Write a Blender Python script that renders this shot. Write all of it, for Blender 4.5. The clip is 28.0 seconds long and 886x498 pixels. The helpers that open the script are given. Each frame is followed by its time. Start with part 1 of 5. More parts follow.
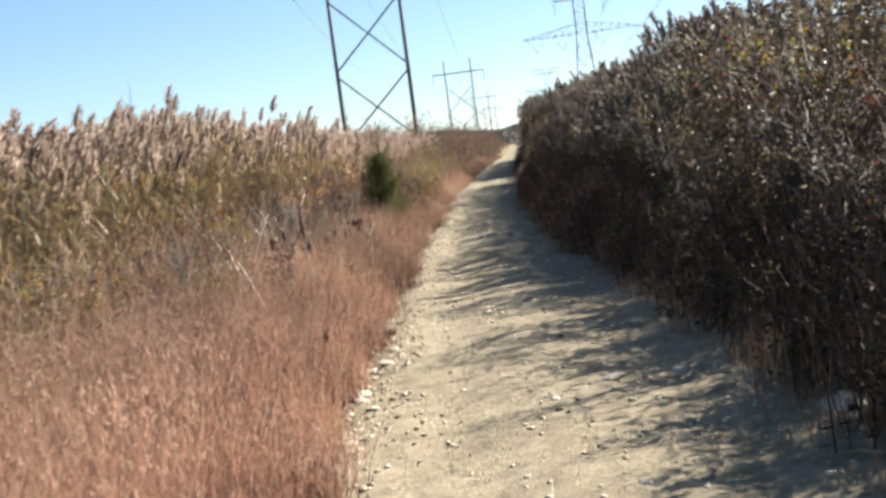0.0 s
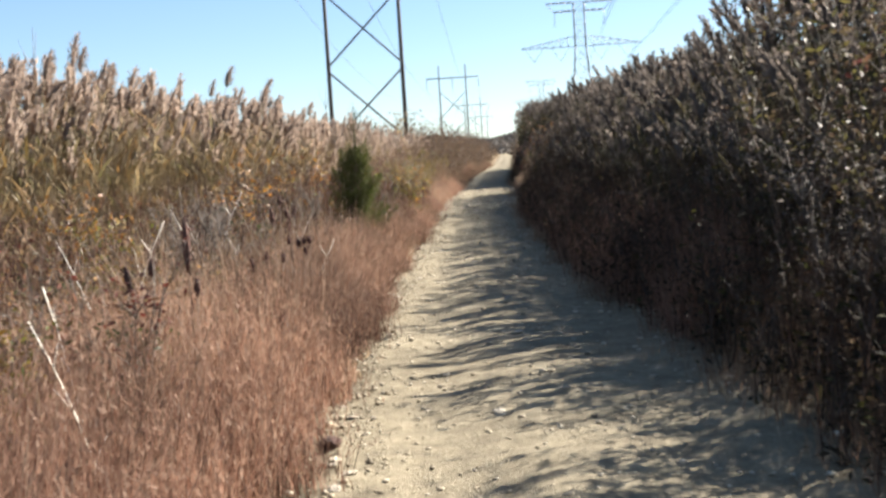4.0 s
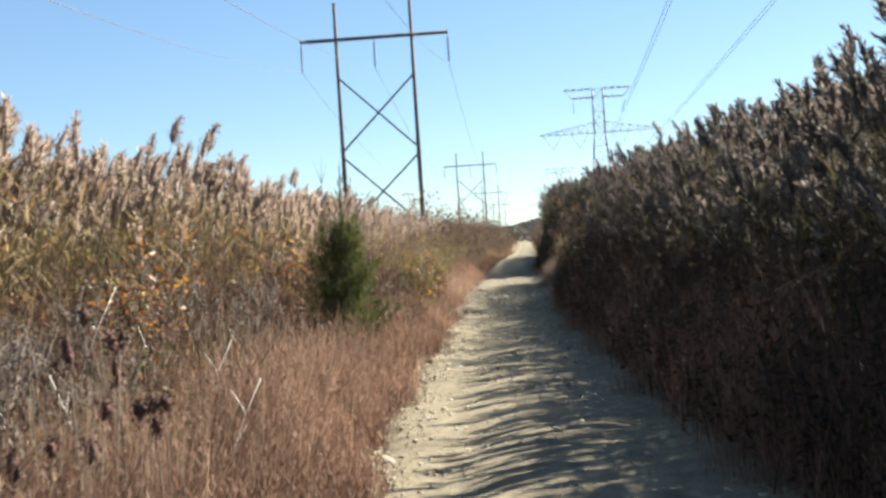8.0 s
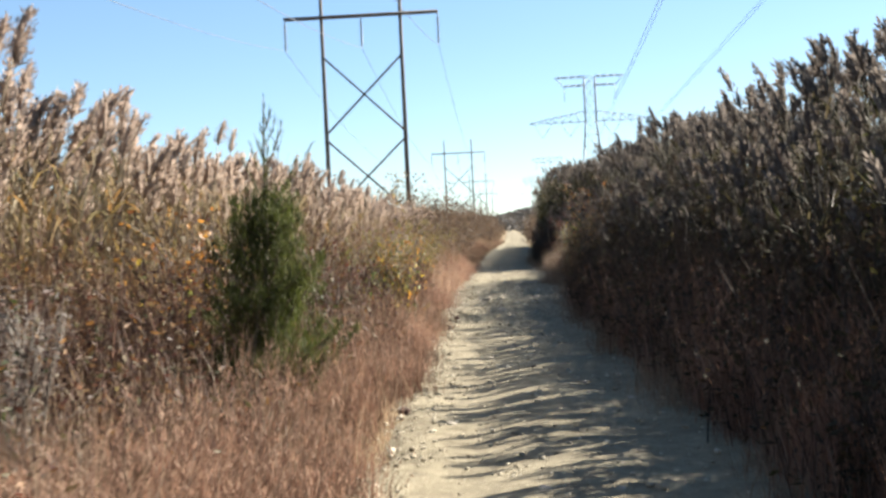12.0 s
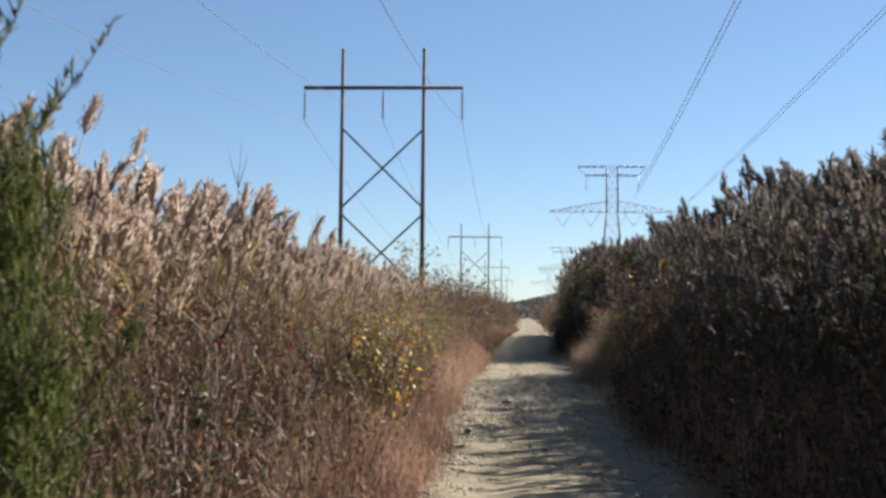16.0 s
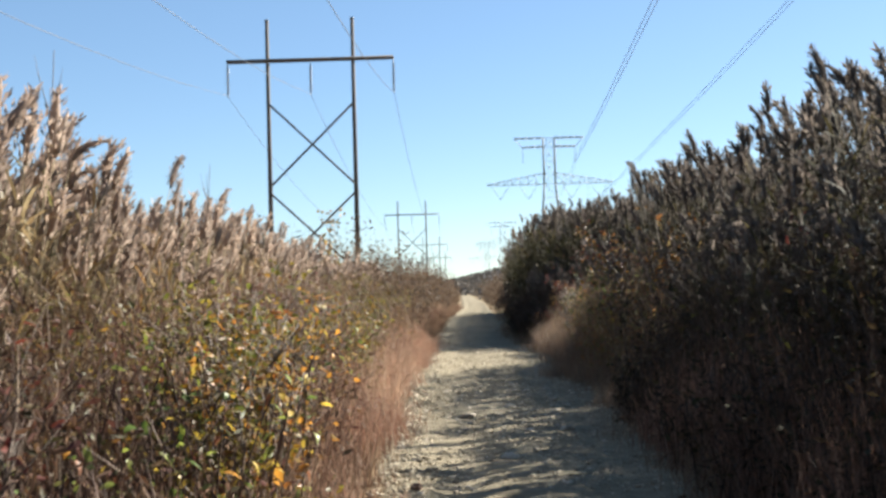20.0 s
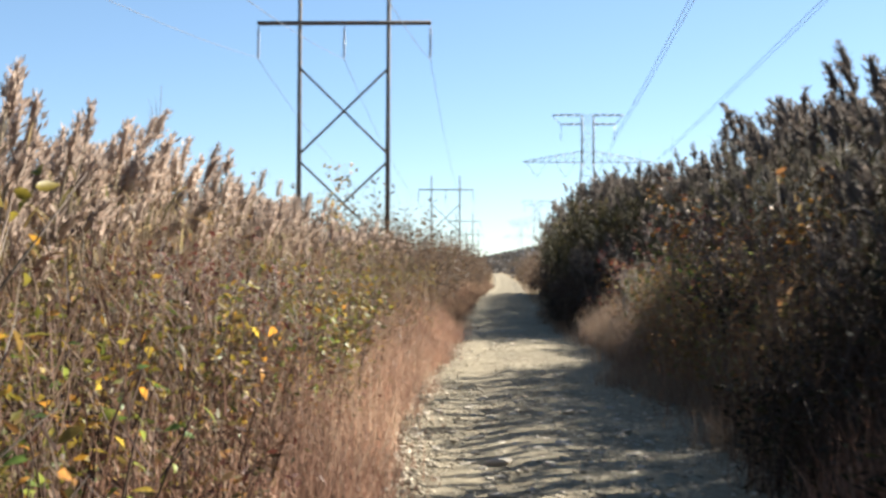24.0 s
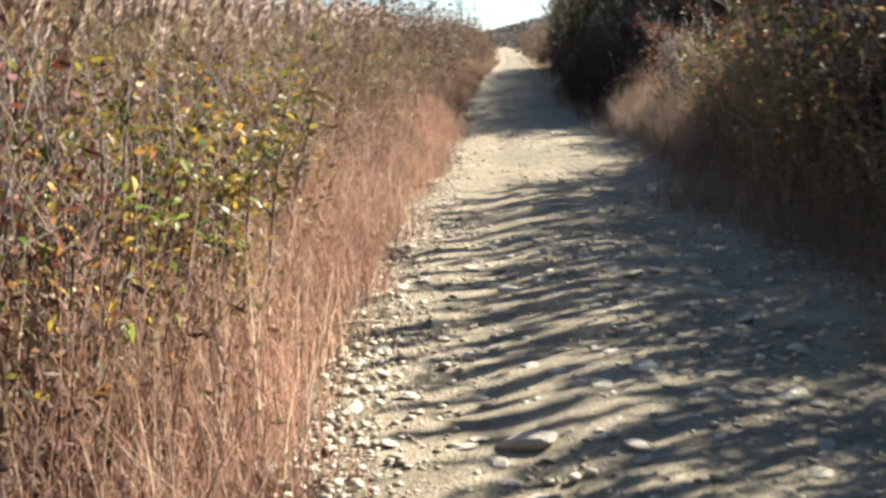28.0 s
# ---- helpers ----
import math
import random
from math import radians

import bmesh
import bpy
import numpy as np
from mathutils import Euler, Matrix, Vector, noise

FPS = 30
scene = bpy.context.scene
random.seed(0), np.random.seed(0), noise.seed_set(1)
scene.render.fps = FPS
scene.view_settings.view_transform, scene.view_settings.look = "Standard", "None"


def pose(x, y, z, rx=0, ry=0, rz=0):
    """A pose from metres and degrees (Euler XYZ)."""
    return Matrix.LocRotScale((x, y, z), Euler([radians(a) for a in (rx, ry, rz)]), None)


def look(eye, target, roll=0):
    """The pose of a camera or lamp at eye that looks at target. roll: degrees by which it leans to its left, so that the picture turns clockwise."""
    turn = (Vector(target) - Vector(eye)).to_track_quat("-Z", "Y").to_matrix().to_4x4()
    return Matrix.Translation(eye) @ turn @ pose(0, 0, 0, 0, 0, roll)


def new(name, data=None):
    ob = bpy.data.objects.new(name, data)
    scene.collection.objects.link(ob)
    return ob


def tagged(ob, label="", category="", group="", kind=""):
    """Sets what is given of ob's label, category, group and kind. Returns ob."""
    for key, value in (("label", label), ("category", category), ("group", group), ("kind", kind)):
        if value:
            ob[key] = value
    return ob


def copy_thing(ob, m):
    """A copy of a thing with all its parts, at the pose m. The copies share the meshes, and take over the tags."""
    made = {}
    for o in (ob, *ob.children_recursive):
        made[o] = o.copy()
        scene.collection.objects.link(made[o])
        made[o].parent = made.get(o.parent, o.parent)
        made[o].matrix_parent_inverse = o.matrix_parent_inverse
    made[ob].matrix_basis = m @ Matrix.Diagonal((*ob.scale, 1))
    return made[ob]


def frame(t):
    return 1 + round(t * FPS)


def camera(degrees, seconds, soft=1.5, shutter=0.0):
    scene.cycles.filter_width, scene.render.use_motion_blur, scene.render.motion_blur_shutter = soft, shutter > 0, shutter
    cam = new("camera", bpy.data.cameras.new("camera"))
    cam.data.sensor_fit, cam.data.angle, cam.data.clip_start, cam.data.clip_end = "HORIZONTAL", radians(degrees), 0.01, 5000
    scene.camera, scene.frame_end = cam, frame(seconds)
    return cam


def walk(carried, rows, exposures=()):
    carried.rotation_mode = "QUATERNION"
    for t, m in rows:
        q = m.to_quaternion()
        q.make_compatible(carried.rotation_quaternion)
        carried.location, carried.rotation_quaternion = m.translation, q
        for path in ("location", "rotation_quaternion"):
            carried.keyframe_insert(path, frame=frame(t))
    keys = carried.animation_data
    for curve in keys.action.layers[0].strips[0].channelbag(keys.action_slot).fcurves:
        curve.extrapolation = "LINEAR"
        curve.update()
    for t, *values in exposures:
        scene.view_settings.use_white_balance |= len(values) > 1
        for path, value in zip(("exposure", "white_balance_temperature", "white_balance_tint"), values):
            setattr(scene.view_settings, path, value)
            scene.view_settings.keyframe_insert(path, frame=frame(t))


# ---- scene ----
cam = camera(41.5, 28.0, soft=3.0, shutter=0.5)
METRES, EYE, TILT, LEAN, TURN = 31.0, 1.6, 3.7, 0.0, 1.6
ROWS = [
    (0, 0, 0, 0, -1.2295, -8.7445, 7.35),
    (0.5, 0.0005, 0.0159, -0.004, -2.21, -7.71, 8.02),
    (1, 0.0003, 0.0318, -0.0064, -1.65, -7.6, 7.52),
    (1.5, 0.0004, 0.0502, -0.0088, -1.33, -6.88, 4.55),
    (2, -0.0012, 0.0682, -0.0089, -2.1441, -8.4961, 5.72),
    (2.5, 0.0006, 0.0858, -0.0091, -1.7, -7.17, 3.25),
    (4.5, -0.0003, 0.1568, -0.0138, -1.24, -8.74, 3.69),
    (5, 0.0005, 0.176, -0.017, 0.3473, -8.3515, 3.35),
    (5.5, 0.0002, 0.1968, -0.0196, -0.14, -7.77, 4.23),
    (6, 0.0015, 0.2183, -0.0212, 0.8347, -4.2104, 3.6),
    (6.5, -0.0003, 0.2366, -0.0221, 0.6547, -4.347, 4.21),
    (7, 0.0013, 0.2534, -0.0241, 0.456, -4.1298, 5.88),
    (7.5, 0.0018, 0.2729, -0.0253, 0.84, -3.94, 2.34),
    (8, 0.0019, 0.2906, -0.0263, -0.6501, -4.1384, 3.6),
    (8.5, 0.0022, 0.3088, -0.0273, 1.214, -2.6531, 0.56),
    (9, 0, 0.3271, -0.0297, 0.5838, -4.1629, 4.02),
    (9.5, 0, 0.3459, -0.0313, 1.0355, -2.9578, 4.19),
    (10, -0.0014, 0.3651, -0.0328, 1.8074, -3.1724, 2.33),
    (10.5, -0.0017, 0.3839, -0.0336, 1.5838, -3.3445, 4.74),
    (11, -0.0001, 0.4026, -0.0349, 1.8012, -3.6752, 2.59),
    (11.5, 0.001, 0.4198, -0.0358, -0.8908, -4.8367, 3.49),
    (13.5, 0.0097, 0.4959, -0.0417, -1.304, -3.1142, 0.05),
    (14, 0.009, 0.5141, -0.0438, -1.7013, -2.5351, 0.4),
    (14.5, 0.0088, 0.5355, -0.0447, 2.1095, -2.8344, -3.98),
    (15, 0.0061, 0.5547, -0.0461, 1.3436, -2.5649, 1.32),
    (15.5, 0.0056, 0.5741, -0.0483, -0.5411, -0.1862, -0.68),
    (16, 0.0062, 0.5925, -0.0503, -0.4229, -0.6126, -0.69),
    (16.5, 0.007, 0.6122, -0.0509, -0.9076, -0.7175, 0.91),
    (17, 0.0093, 0.6312, -0.0515, -0.9289, -1.3865, -0.03),
    (17.5, 0.0093, 0.6505, -0.0526, -2.3349, -3.1754, 0.3),
    (18, 0.0101, 0.6697, -0.0535, -2.0009, -2.9068, -0.24),
    (18.5, 0.0098, 0.6868, -0.0547, -2.215, -1.9343, 0.06),
    (19, 0.0106, 0.7033, -0.0558, -2.4194, -0.8136, 0.82),
    (19.5, 0.01, 0.7202, -0.0576, -2.5531, -0.0911, -1.2),
    (20, 0.01, 0.7363, -0.0585, -3.5244, -1.6838, 1.39),
    (20.5, 0.0116, 0.7522, -0.0596, -3.2285, -1.3196, -0.94),
    (21, 0.0125, 0.7693, -0.0616, -3.8615, -3.483, 0.58),
    (21.5, 0.0158, 0.7865, -0.0627, -4.0672, -3.9188, 2.2),
    (23.5, 0.0186, 0.8518, -0.0668, -3.4247, -3.3798, 0.15),
    (24, 0.0195, 0.8687, -0.0677, -1.8384, -2.8133, -0.45),
    (24.5, 0.0192, 0.8844, -0.0675, 2.09, -5.38, 2.32),
    (25, 0.0217, 0.9004, -0.0689, -1.6988, -6.7102, 3.36),
    (25.5, 0.0209, 0.9146, -0.0709, -0.73, -7.43, -0.75),
    (26, 0.0214, 0.93, -0.0723, -0.79, -9.06, 3.68),
    (26.5, 0.0227, 0.9461, -0.0733, -0.42, -12.66, 1.78),
    (27, 0.0236, 0.9616, -0.0731, -2.28, -13.56, 5.93),
    (27.5, 0.0277, 0.9765, -0.0741, -3.94, -13.33, 6.22),
    (28, 0.0283, 0.9926, -0.0758, -1.89, -13.63, 2.56),
]
EXPOSURES = [(0, 2.3, 6500, 10), (2, 2.3, 6500, 10), (5, 2.3, 6500, 10), (6, 2.1, 6500, 10), (8, 2.28, 6500, 6), (10, 2.18, 6500, 7), (11, 2.28, 6500, 5), (11.5, 2.4, 6550, 6), (13.5, 2.33, 6500, 8), (14, 2.28, 6500, 8), (15, 2.08, 6400, 10), (15.5, 1.73, 6050, 10), (16, 1.85, 6350, 10), (17, 1.98, 6500, 8), (18, 2.28, 6500, 6), (19, 1.83, 6250, 10), (19.5, 1.83, 6250, 10), (20, 2.18, 6500, 7), (21, 2.38, 6500, 5), (24, 2.3, 6500, 8), (24.3, 2.14, 6500, 8), (25, 2.3, 6500, 8), (26, 2.54, 6500, 10), (28, 2.52, 6500, 10)]
walk(cam, [(t, pose(0, 0, EYE, TILT, LEAN, TURN) @ pose(METRES * x, METRES * y, METRES * z, 90 + pitch, roll, yaw)) for t, x, y, z, yaw, pitch, roll in ROWS], EXPOSURES)

# ---- daylight: a low clear sun ahead and to the right ----
SUN_UP, SUN_AZ = 33.3, 35.0          # elevation; azimuth from +x towards +y
sun_way = Vector((math.cos(radians(SUN_AZ)) * math.cos(radians(SUN_UP)), math.sin(radians(SUN_AZ)) * math.cos(radians(SUN_UP)), math.sin(radians(SUN_UP))))
sun = new("sun", bpy.data.lights.new("sun", "SUN"))
sun.data.energy, sun.data.angle, sun.data.color = 5.0, radians(0.53), (1.0, 0.92, 0.81)
sun.matrix_world = look(sun_way * 200, (0, 0, 0))
world = bpy.data.worlds.new("sky")
scene.world = world
world.use_nodes = True
wn = world.node_tree
sky = wn.nodes.new("ShaderNodeTexSky")
sky.sky_type, sky.sun_disc = "NISHITA", False
sky.sun_elevation, sky.sun_rotation = radians(SUN_UP), radians(90 - SUN_AZ)
sky.air_density, sky.dust_density, sky.ozone_density = 0.8, 0.12, 1.6
tint = wn.nodes.new("ShaderNodeMix")
tint.data_type, tint.blend_type = "RGBA", "MULTIPLY"
tint.inputs["Factor"].default_value = 1.0
tint.inputs["B"].default_value = (0.905, 0.96, 1.02, 1)
wn.links.new(sky.outputs[0], tint.inputs["A"])
haze = wn.nodes.new("ShaderNodeMix")
haze.data_type = "RGBA"
haze.inputs["Factor"].default_value = 0.22
haze.inputs["B"].default_value = (2.0, 3.5, 5.3, 1)
wn.links.new(tint.outputs["Result"], haze.inputs["A"])
wn.links.new(haze.outputs["Result"], wn.nodes["Background"].inputs[0])
wn.nodes["Background"].inputs[1].default_value = 0.0363

rng = np.random.default_rng(7)


# ---- materials ----
def ramp_node(nt, fac, stops, smooth=True):
    r = nt.nodes.new("ShaderNodeValToRGB")
    while len(r.color_ramp.elements) < len(stops):
        r.color_ramp.elements.new(0.5)
    for e, (p, c) in zip(r.color_ramp.elements, stops):
        e.position, e.color = p, (*c, 1)
    nt.links.new(fac, r.inputs[0])
    return r.outputs[0]


def noise_node(nt, vec, scale, detail=4.0, rough=0.6):
    n = nt.nodes.new("ShaderNodeTexNoise")
    n.inputs["Scale"].default_value, n.inputs["Detail"].default_value, n.inputs["Roughness"].default_value = scale, detail, rough
    nt.links.new(vec, n.inputs["Vector"])
    return n.outputs["Fac"]


def blend(nt, fac, a, b, mode="MIX"):
    m = nt.nodes.new("ShaderNodeMix")
    m.data_type, m.blend_type = "RGBA", mode
    for sock, v in ((m.inputs["Factor"], fac), (m.inputs["A"], a), (m.inputs["B"], b)):
        if isinstance(v, (int, float)):
            sock.default_value = v
        elif isinstance(v, tuple):
            sock.default_value = (*v, 1)
        else:
            nt.links.new(v, sock)
    return m.outputs["Result"]


def plant(name, colours, glow=0.35, patch=0.6, rough=0.75, low=0.215, high=0.56):
    """Leaves and stalks: every piece takes its own colour, with patches a metre wide; thin, so light comes through."""
    m = bpy.data.materials.new(name)
    m.use_nodes = True
    nt = m.node_tree
    nt.nodes.clear()
    out = nt.nodes.new("ShaderNodeOutputMaterial")
    geo = nt.nodes.new("ShaderNodeNewGeometry")
    k = len(colours) - 1
    col = ramp_node(nt, geo.outputs["Random Per Island"], [(i / max(k, 1), c) for i, c in enumerate(colours)])
    n = noise_node(nt, geo.outputs["Position"], patch, 3)
    col = blend(nt, 1.0, col, ramp_node(nt, n, [(0.3, (low, low, low)), (0.7, (high, high, high * 0.96))]), "MULTIPLY")
    n2 = noise_node(nt, geo.outputs["Position"], 38.0, 2)
    col = blend(nt, 1.0, col, ramp_node(nt, n2, [(0.3, (0.75, 0.75, 0.75)), (0.7, (1.2, 1.2, 1.2))]), "MULTIPLY")
    p = nt.nodes.new("ShaderNodeBsdfPrincipled")
    p.inputs["Roughness"].default_value = rough
    p.inputs["Specular IOR Level"].default_value = 0.25
    nt.links.new(col, p.inputs["Base Color"])
    if glow:
        tr = nt.nodes.new("ShaderNodeBsdfTranslucent")
        nt.links.new(col, tr.inputs["Color"])
        mix = nt.nodes.new("ShaderNodeMixShader")
        mix.inputs[0].default_value = glow
        nt.links.new(p.outputs[0], mix.inputs[1])
        nt.links.new(tr.outputs[0], mix.inputs[2])
        nt.links.new(mix.outputs[0], out.inputs[0])
    else:
        nt.links.new(p.outputs[0], out.inputs[0])
    return m


def solid(name, dark, light, scale=6.0, rough=0.8, bump=0.3, metal=0.0, fine=60.0, stretch=(1, 1, 1)):
    """Wood, stone and metal: two scales of stain and grain with a fine relief."""
    m = bpy.data.materials.new(name)
    m.use_nodes = True
    nt = m.node_tree
    p = nt.nodes["Principled BSDF"]
    tc = nt.nodes.new("ShaderNodeTexCoord")
    mp = nt.nodes.new("ShaderNodeMapping")
    mp.inputs["Scale"].default_value = stretch
    nt.links.new(tc.outputs["Object"], mp.inputs["Vector"])
    a = noise_node(nt, mp.outputs[0], scale, 5)
    b = noise_node(nt, mp.outputs[0], fine, 3)
    col = ramp_node(nt, a, [(0.3, dark), (0.7, light)])
    col = blend(nt, 1.0, col, ramp_node(nt, b, [(0.3, (0.8, 0.8, 0.8)), (0.7, (1.15, 1.15, 1.15))]), "MULTIPLY")
    info = nt.nodes.new("ShaderNodeObjectInfo")
    col = blend(nt, 1.0, col, ramp_node(nt, info.outputs["Random"], [(0, (0.8, 0.8, 0.82)), (1, (1.15, 1.14, 1.1))]), "MULTIPLY")
    nt.links.new(col, p.inputs["Base Color"])
    p.inputs["Roughness"].default_value, p.inputs["Metallic"].default_value = rough, metal
    bm = nt.nodes.new("ShaderNodeBump")
    bm.inputs["Strength"].default_value, bm.inputs["Distance"].default_value = bump, 0.02
    nt.links.new(b, bm.inputs["Height"])
    nt.links.new(bm.outputs[0], p.inputs["Normal"])
    return m


def earth(name, road=False):
    m = bpy.data.materials.new(name)
    m.use_nodes = True
    nt = m.node_tree
    p = nt.nodes["Principled BSDF"]
    geo = nt.nodes.new("ShaderNodeNewGeometry")
    pos = geo.outputs["Position"]
    big, mid, fine = noise_node(nt, pos, 0.7, 4), noise_node(nt, pos, 6.0, 5, 0.7), noise_node(nt, pos, 70.0, 3, 0.7)
    if road:
        col = ramp_node(nt, mid, [(0.28, (0.122, 0.104, 0.073)), (0.5, (0.204, 0.176, 0.124)), (0.75, (0.285, 0.25, 0.180))])
        col = blend(nt, 1.0, col, ramp_node(nt, big, [(0.3, (0.82, 0.81, 0.8)), (0.7, (1.1, 1.1, 1.1))]), "MULTIPLY")
        vor = nt.nodes.new("ShaderNodeTexVoronoi")
        vor.inputs["Scale"].default_value = 26.0
        nt.links.new(pos, vor.inputs["Vector"])
        grit = ramp_node(nt, vor.outputs["Distance"], [(0.1, (1.2, 1.2, 1.2)), (0.35, (0.92, 0.92, 0.92)), (0.6, (0.8, 0.8, 0.8))])
        col = blend(nt, 0.35, col, grit, "MULTIPLY")
    else:
        col = ramp_node(nt, mid, [(0.3, (0.09, 0.065, 0.04)), (0.55, (0.17, 0.125, 0.075)), (0.8, (0.26, 0.2, 0.125))])
        col = blend(nt, 1.0, col, ramp_node(nt, big, [(0.3, (0.75, 0.75, 0.7)), (0.7, (1.2, 1.15, 1.1))]), "MULTIPLY")
    col = blend(nt, 1.0, col, ramp_node(nt, fine, [(0.25, (0.68, 0.67, 0.65)), (0.75, (1.25, 1.25, 1.25))]), "MULTIPLY")
    nt.links.new(col, p.inputs["Base Color"])
    p.inputs["Roughness"].default_value, p.inputs["Specular IOR Level"].default_value = 0.95, 0.15
    add = nt.nodes.new("ShaderNodeMath")
    nt.links.new(mid, add.inputs[0])
    nt.links.new(fine, add.inputs[1])
    bm = nt.nodes.new("ShaderNodeBump")
    bm.inputs["Strength"].default_value, bm.inputs["Distance"].default_value = 0.75, 0.025
    nt.links.new(add.outputs[0], bm.inputs["Height"])
    nt.links.new(bm.outputs[0], p.inputs["Normal"])
    return m


M_ROAD, M_SOIL = earth("sandy_gravel", True), earth("leaf_litter_soil")
M_BLUESTEM = plant("russet_grass", [(0.21, 0.108, 0.08), (0.45, 0.235, 0.165), (0.58, 0.33, 0.24), (0.72, 0.49, 0.37)], 0.4, low=0.32, high=0.7)
M_REDGRASS = plant("red_brown_grass", [(0.13, 0.067, 0.05), (0.245, 0.13, 0.092), (0.335, 0.195, 0.14), (0.46, 0.32, 0.24)], 0.38)
M_FLUFF = plant("grass_seed_fluff", [(0.38, 0.205, 0.145), (0.50, 0.31, 0.225), (0.61, 0.425, 0.325)], 0.4, low=0.32, high=0.7)
M_DRYGRASS = plant("tan_dry_grass", [(0.30, 0.20, 0.13), (0.46, 0.32, 0.22), (0.56, 0.43, 0.31), (0.40, 0.22, 0.15)], 0.45, low=0.28, high=0.66)
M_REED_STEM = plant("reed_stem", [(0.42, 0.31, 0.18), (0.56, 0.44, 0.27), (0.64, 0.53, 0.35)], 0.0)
# right-bank reeds: shade is put into darker stem, green leaf and plume colours
M_STEM_SHADED = plant("shaded_reed_stem", [(0.09, 0.07, 0.048), (0.145, 0.115, 0.075), (0.22, 0.18, 0.12)], 0.0)
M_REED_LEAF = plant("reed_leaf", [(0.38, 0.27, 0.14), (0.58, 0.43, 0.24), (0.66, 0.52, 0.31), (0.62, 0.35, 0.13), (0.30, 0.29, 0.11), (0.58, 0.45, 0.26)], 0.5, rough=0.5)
M_REED_SHADED_GREEN = plant("shaded_green_reed_leaf", [(0.055, 0.06, 0.022), (0.12, 0.095, 0.05), (0.08, 0.088, 0.03), (0.22, 0.17, 0.10), (0.095, 0.095, 0.035)], 0.45)
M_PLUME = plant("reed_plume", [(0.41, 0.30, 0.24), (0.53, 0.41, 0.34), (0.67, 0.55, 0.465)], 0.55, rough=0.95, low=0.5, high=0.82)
M_PLUME_SHADED = plant("shaded_reed_plume", [(0.13, 0.105, 0.095), (0.205, 0.17, 0.15), (0.37, 0.315, 0.28)], 0.42, rough=0.95, low=0.35, high=0.8)
M_WEED = plant("dry_weed", [(0.20, 0.125, 0.09), (0.36, 0.24, 0.17), (0.52, 0.40, 0.30), (0.34, 0.20, 0.165), (0.31, 0.17, 0.115)], 0.4, rough=0.6, low=0.24, high=0.6)
M_WEED_LEAF = plant("autumn_weed_leaf", [(0.25, 0.155, 0.09), (0.40, 0.26, 0.14), (0.18, 0.18, 0.063), (0.31, 0.21, 0.125), (0.58, 0.29, 0.09), (0.38, 0.26, 0.18), (0.36, 0.135, 0.09), (0.27, 0.25, 0.105), (0.58, 0.46, 0.31)], 0.45, rough=0.6)
M_YELLOW = plant("yellowing_leaf", [(0.11, 0.16, 0.035), (0.40, 0.36, 0.07), (0.27, 0.15, 0.07), (0.62, 0.46, 0.075), (0.14, 0.19, 0.04), (0.64, 0.33, 0.05), (0.19, 0.23, 0.055), (0.24, 0.14, 0.075)], 0.45, rough=0.5)
M_ORANGE = plant("orange_leaf", [(0.66, 0.25, 0.05), (0.80, 0.40, 0.08), (0.5, 0.18, 0.06), (0.40, 0.27, 0.12), (0.7, 0.5, 0.22)], 0.45, rough=0.4)
M_RED = plant("red_leaf", [(0.22, 0.05, 0.045), (0.30, 0.09, 0.06), (0.20, 0.08, 0.075), (0.27, 0.15, 0.09), (0.25, 0.14, 0.12)], 0.35, rough=0.7)
M_GREEN = plant("green_leaf", [(0.05, 0.08, 0.02), (0.09, 0.13, 0.03), (0.14, 0.17, 0.05)], 0.4, rough=0.5)
# leaves of the right bank: its shade is worked into these low values
M_SHADED_LEAF = plant("shaded_shrub_leaf", [(0.03, 0.032, 0.016), (0.055, 0.043, 0.024), (0.08, 0.055, 0.032), (0.10, 0.10, 0.03), (0.065, 0.036, 0.025), (0.13, 0.09, 0.05)], 0.3, rough=0.85)
M_BROWNLEAF = plant("olive_brown_leaf", [(0.08, 0.08, 0.03), (0.13, 0.095, 0.055), (0.18, 0.17, 0.05), (0.20, 0.135, 0.085), (0.10, 0.065, 0.048), (0.28, 0.215, 0.14)], 0.45, rough=0.55)
M_OLIVE = plant("olive_orange_leaf", [(0.20, 0.19, 0.06), (0.34, 0.22, 0.10), (0.42, 0.20, 0.08), (0.28, 0.13, 0.07), (0.16, 0.18, 0.05), (0.45, 0.36, 0.20)], 0.6, rough=0.55, low=0.5, high=1.05)
# weed stems of the right bank, coloured dark for the shade there
M_SHADED_WEED = plant("shaded_weed_stem", [(0.07, 0.045, 0.035), (0.12, 0.075, 0.055), (0.16, 0.10, 0.075), (0.2, 0.15, 0.12)], 0.15)
M_SEEDFLUFF = plant("grey_seed_fluff", [(0.22, 0.18, 0.16), (0.34, 0.29, 0.27), (0.46, 0.41, 0.38)], 0.4)
M_TWIG = plant("grey_twig", [(0.12, 0.095, 0.08), (0.2, 0.165, 0.145), (0.3, 0.26, 0.235)], 0.0)
M_CEDAR = plant("cedar_spray", [(0.055, 0.072, 0.018), (0.11, 0.135, 0.03), (0.185, 0.20, 0.055)], 0.38, patch=3.0, low=0.3, high=0.62)
M_SCRUB = plant("scrub_twig", [(0.15, 0.10, 0.075), (0.23, 0.155, 0.11), (0.31, 0.205, 0.145), (0.17, 0.14, 0.085)], 0.38)
# distance haze is painted into this base colour: browns turned grey
M_FAR_HAZED = plant("hazed_far_foliage", [(0.27, 0.245, 0.235), (0.35, 0.31, 0.29), (0.30, 0.28, 0.25)], 0.2, patch=0.05, low=0.22, high=0.32)
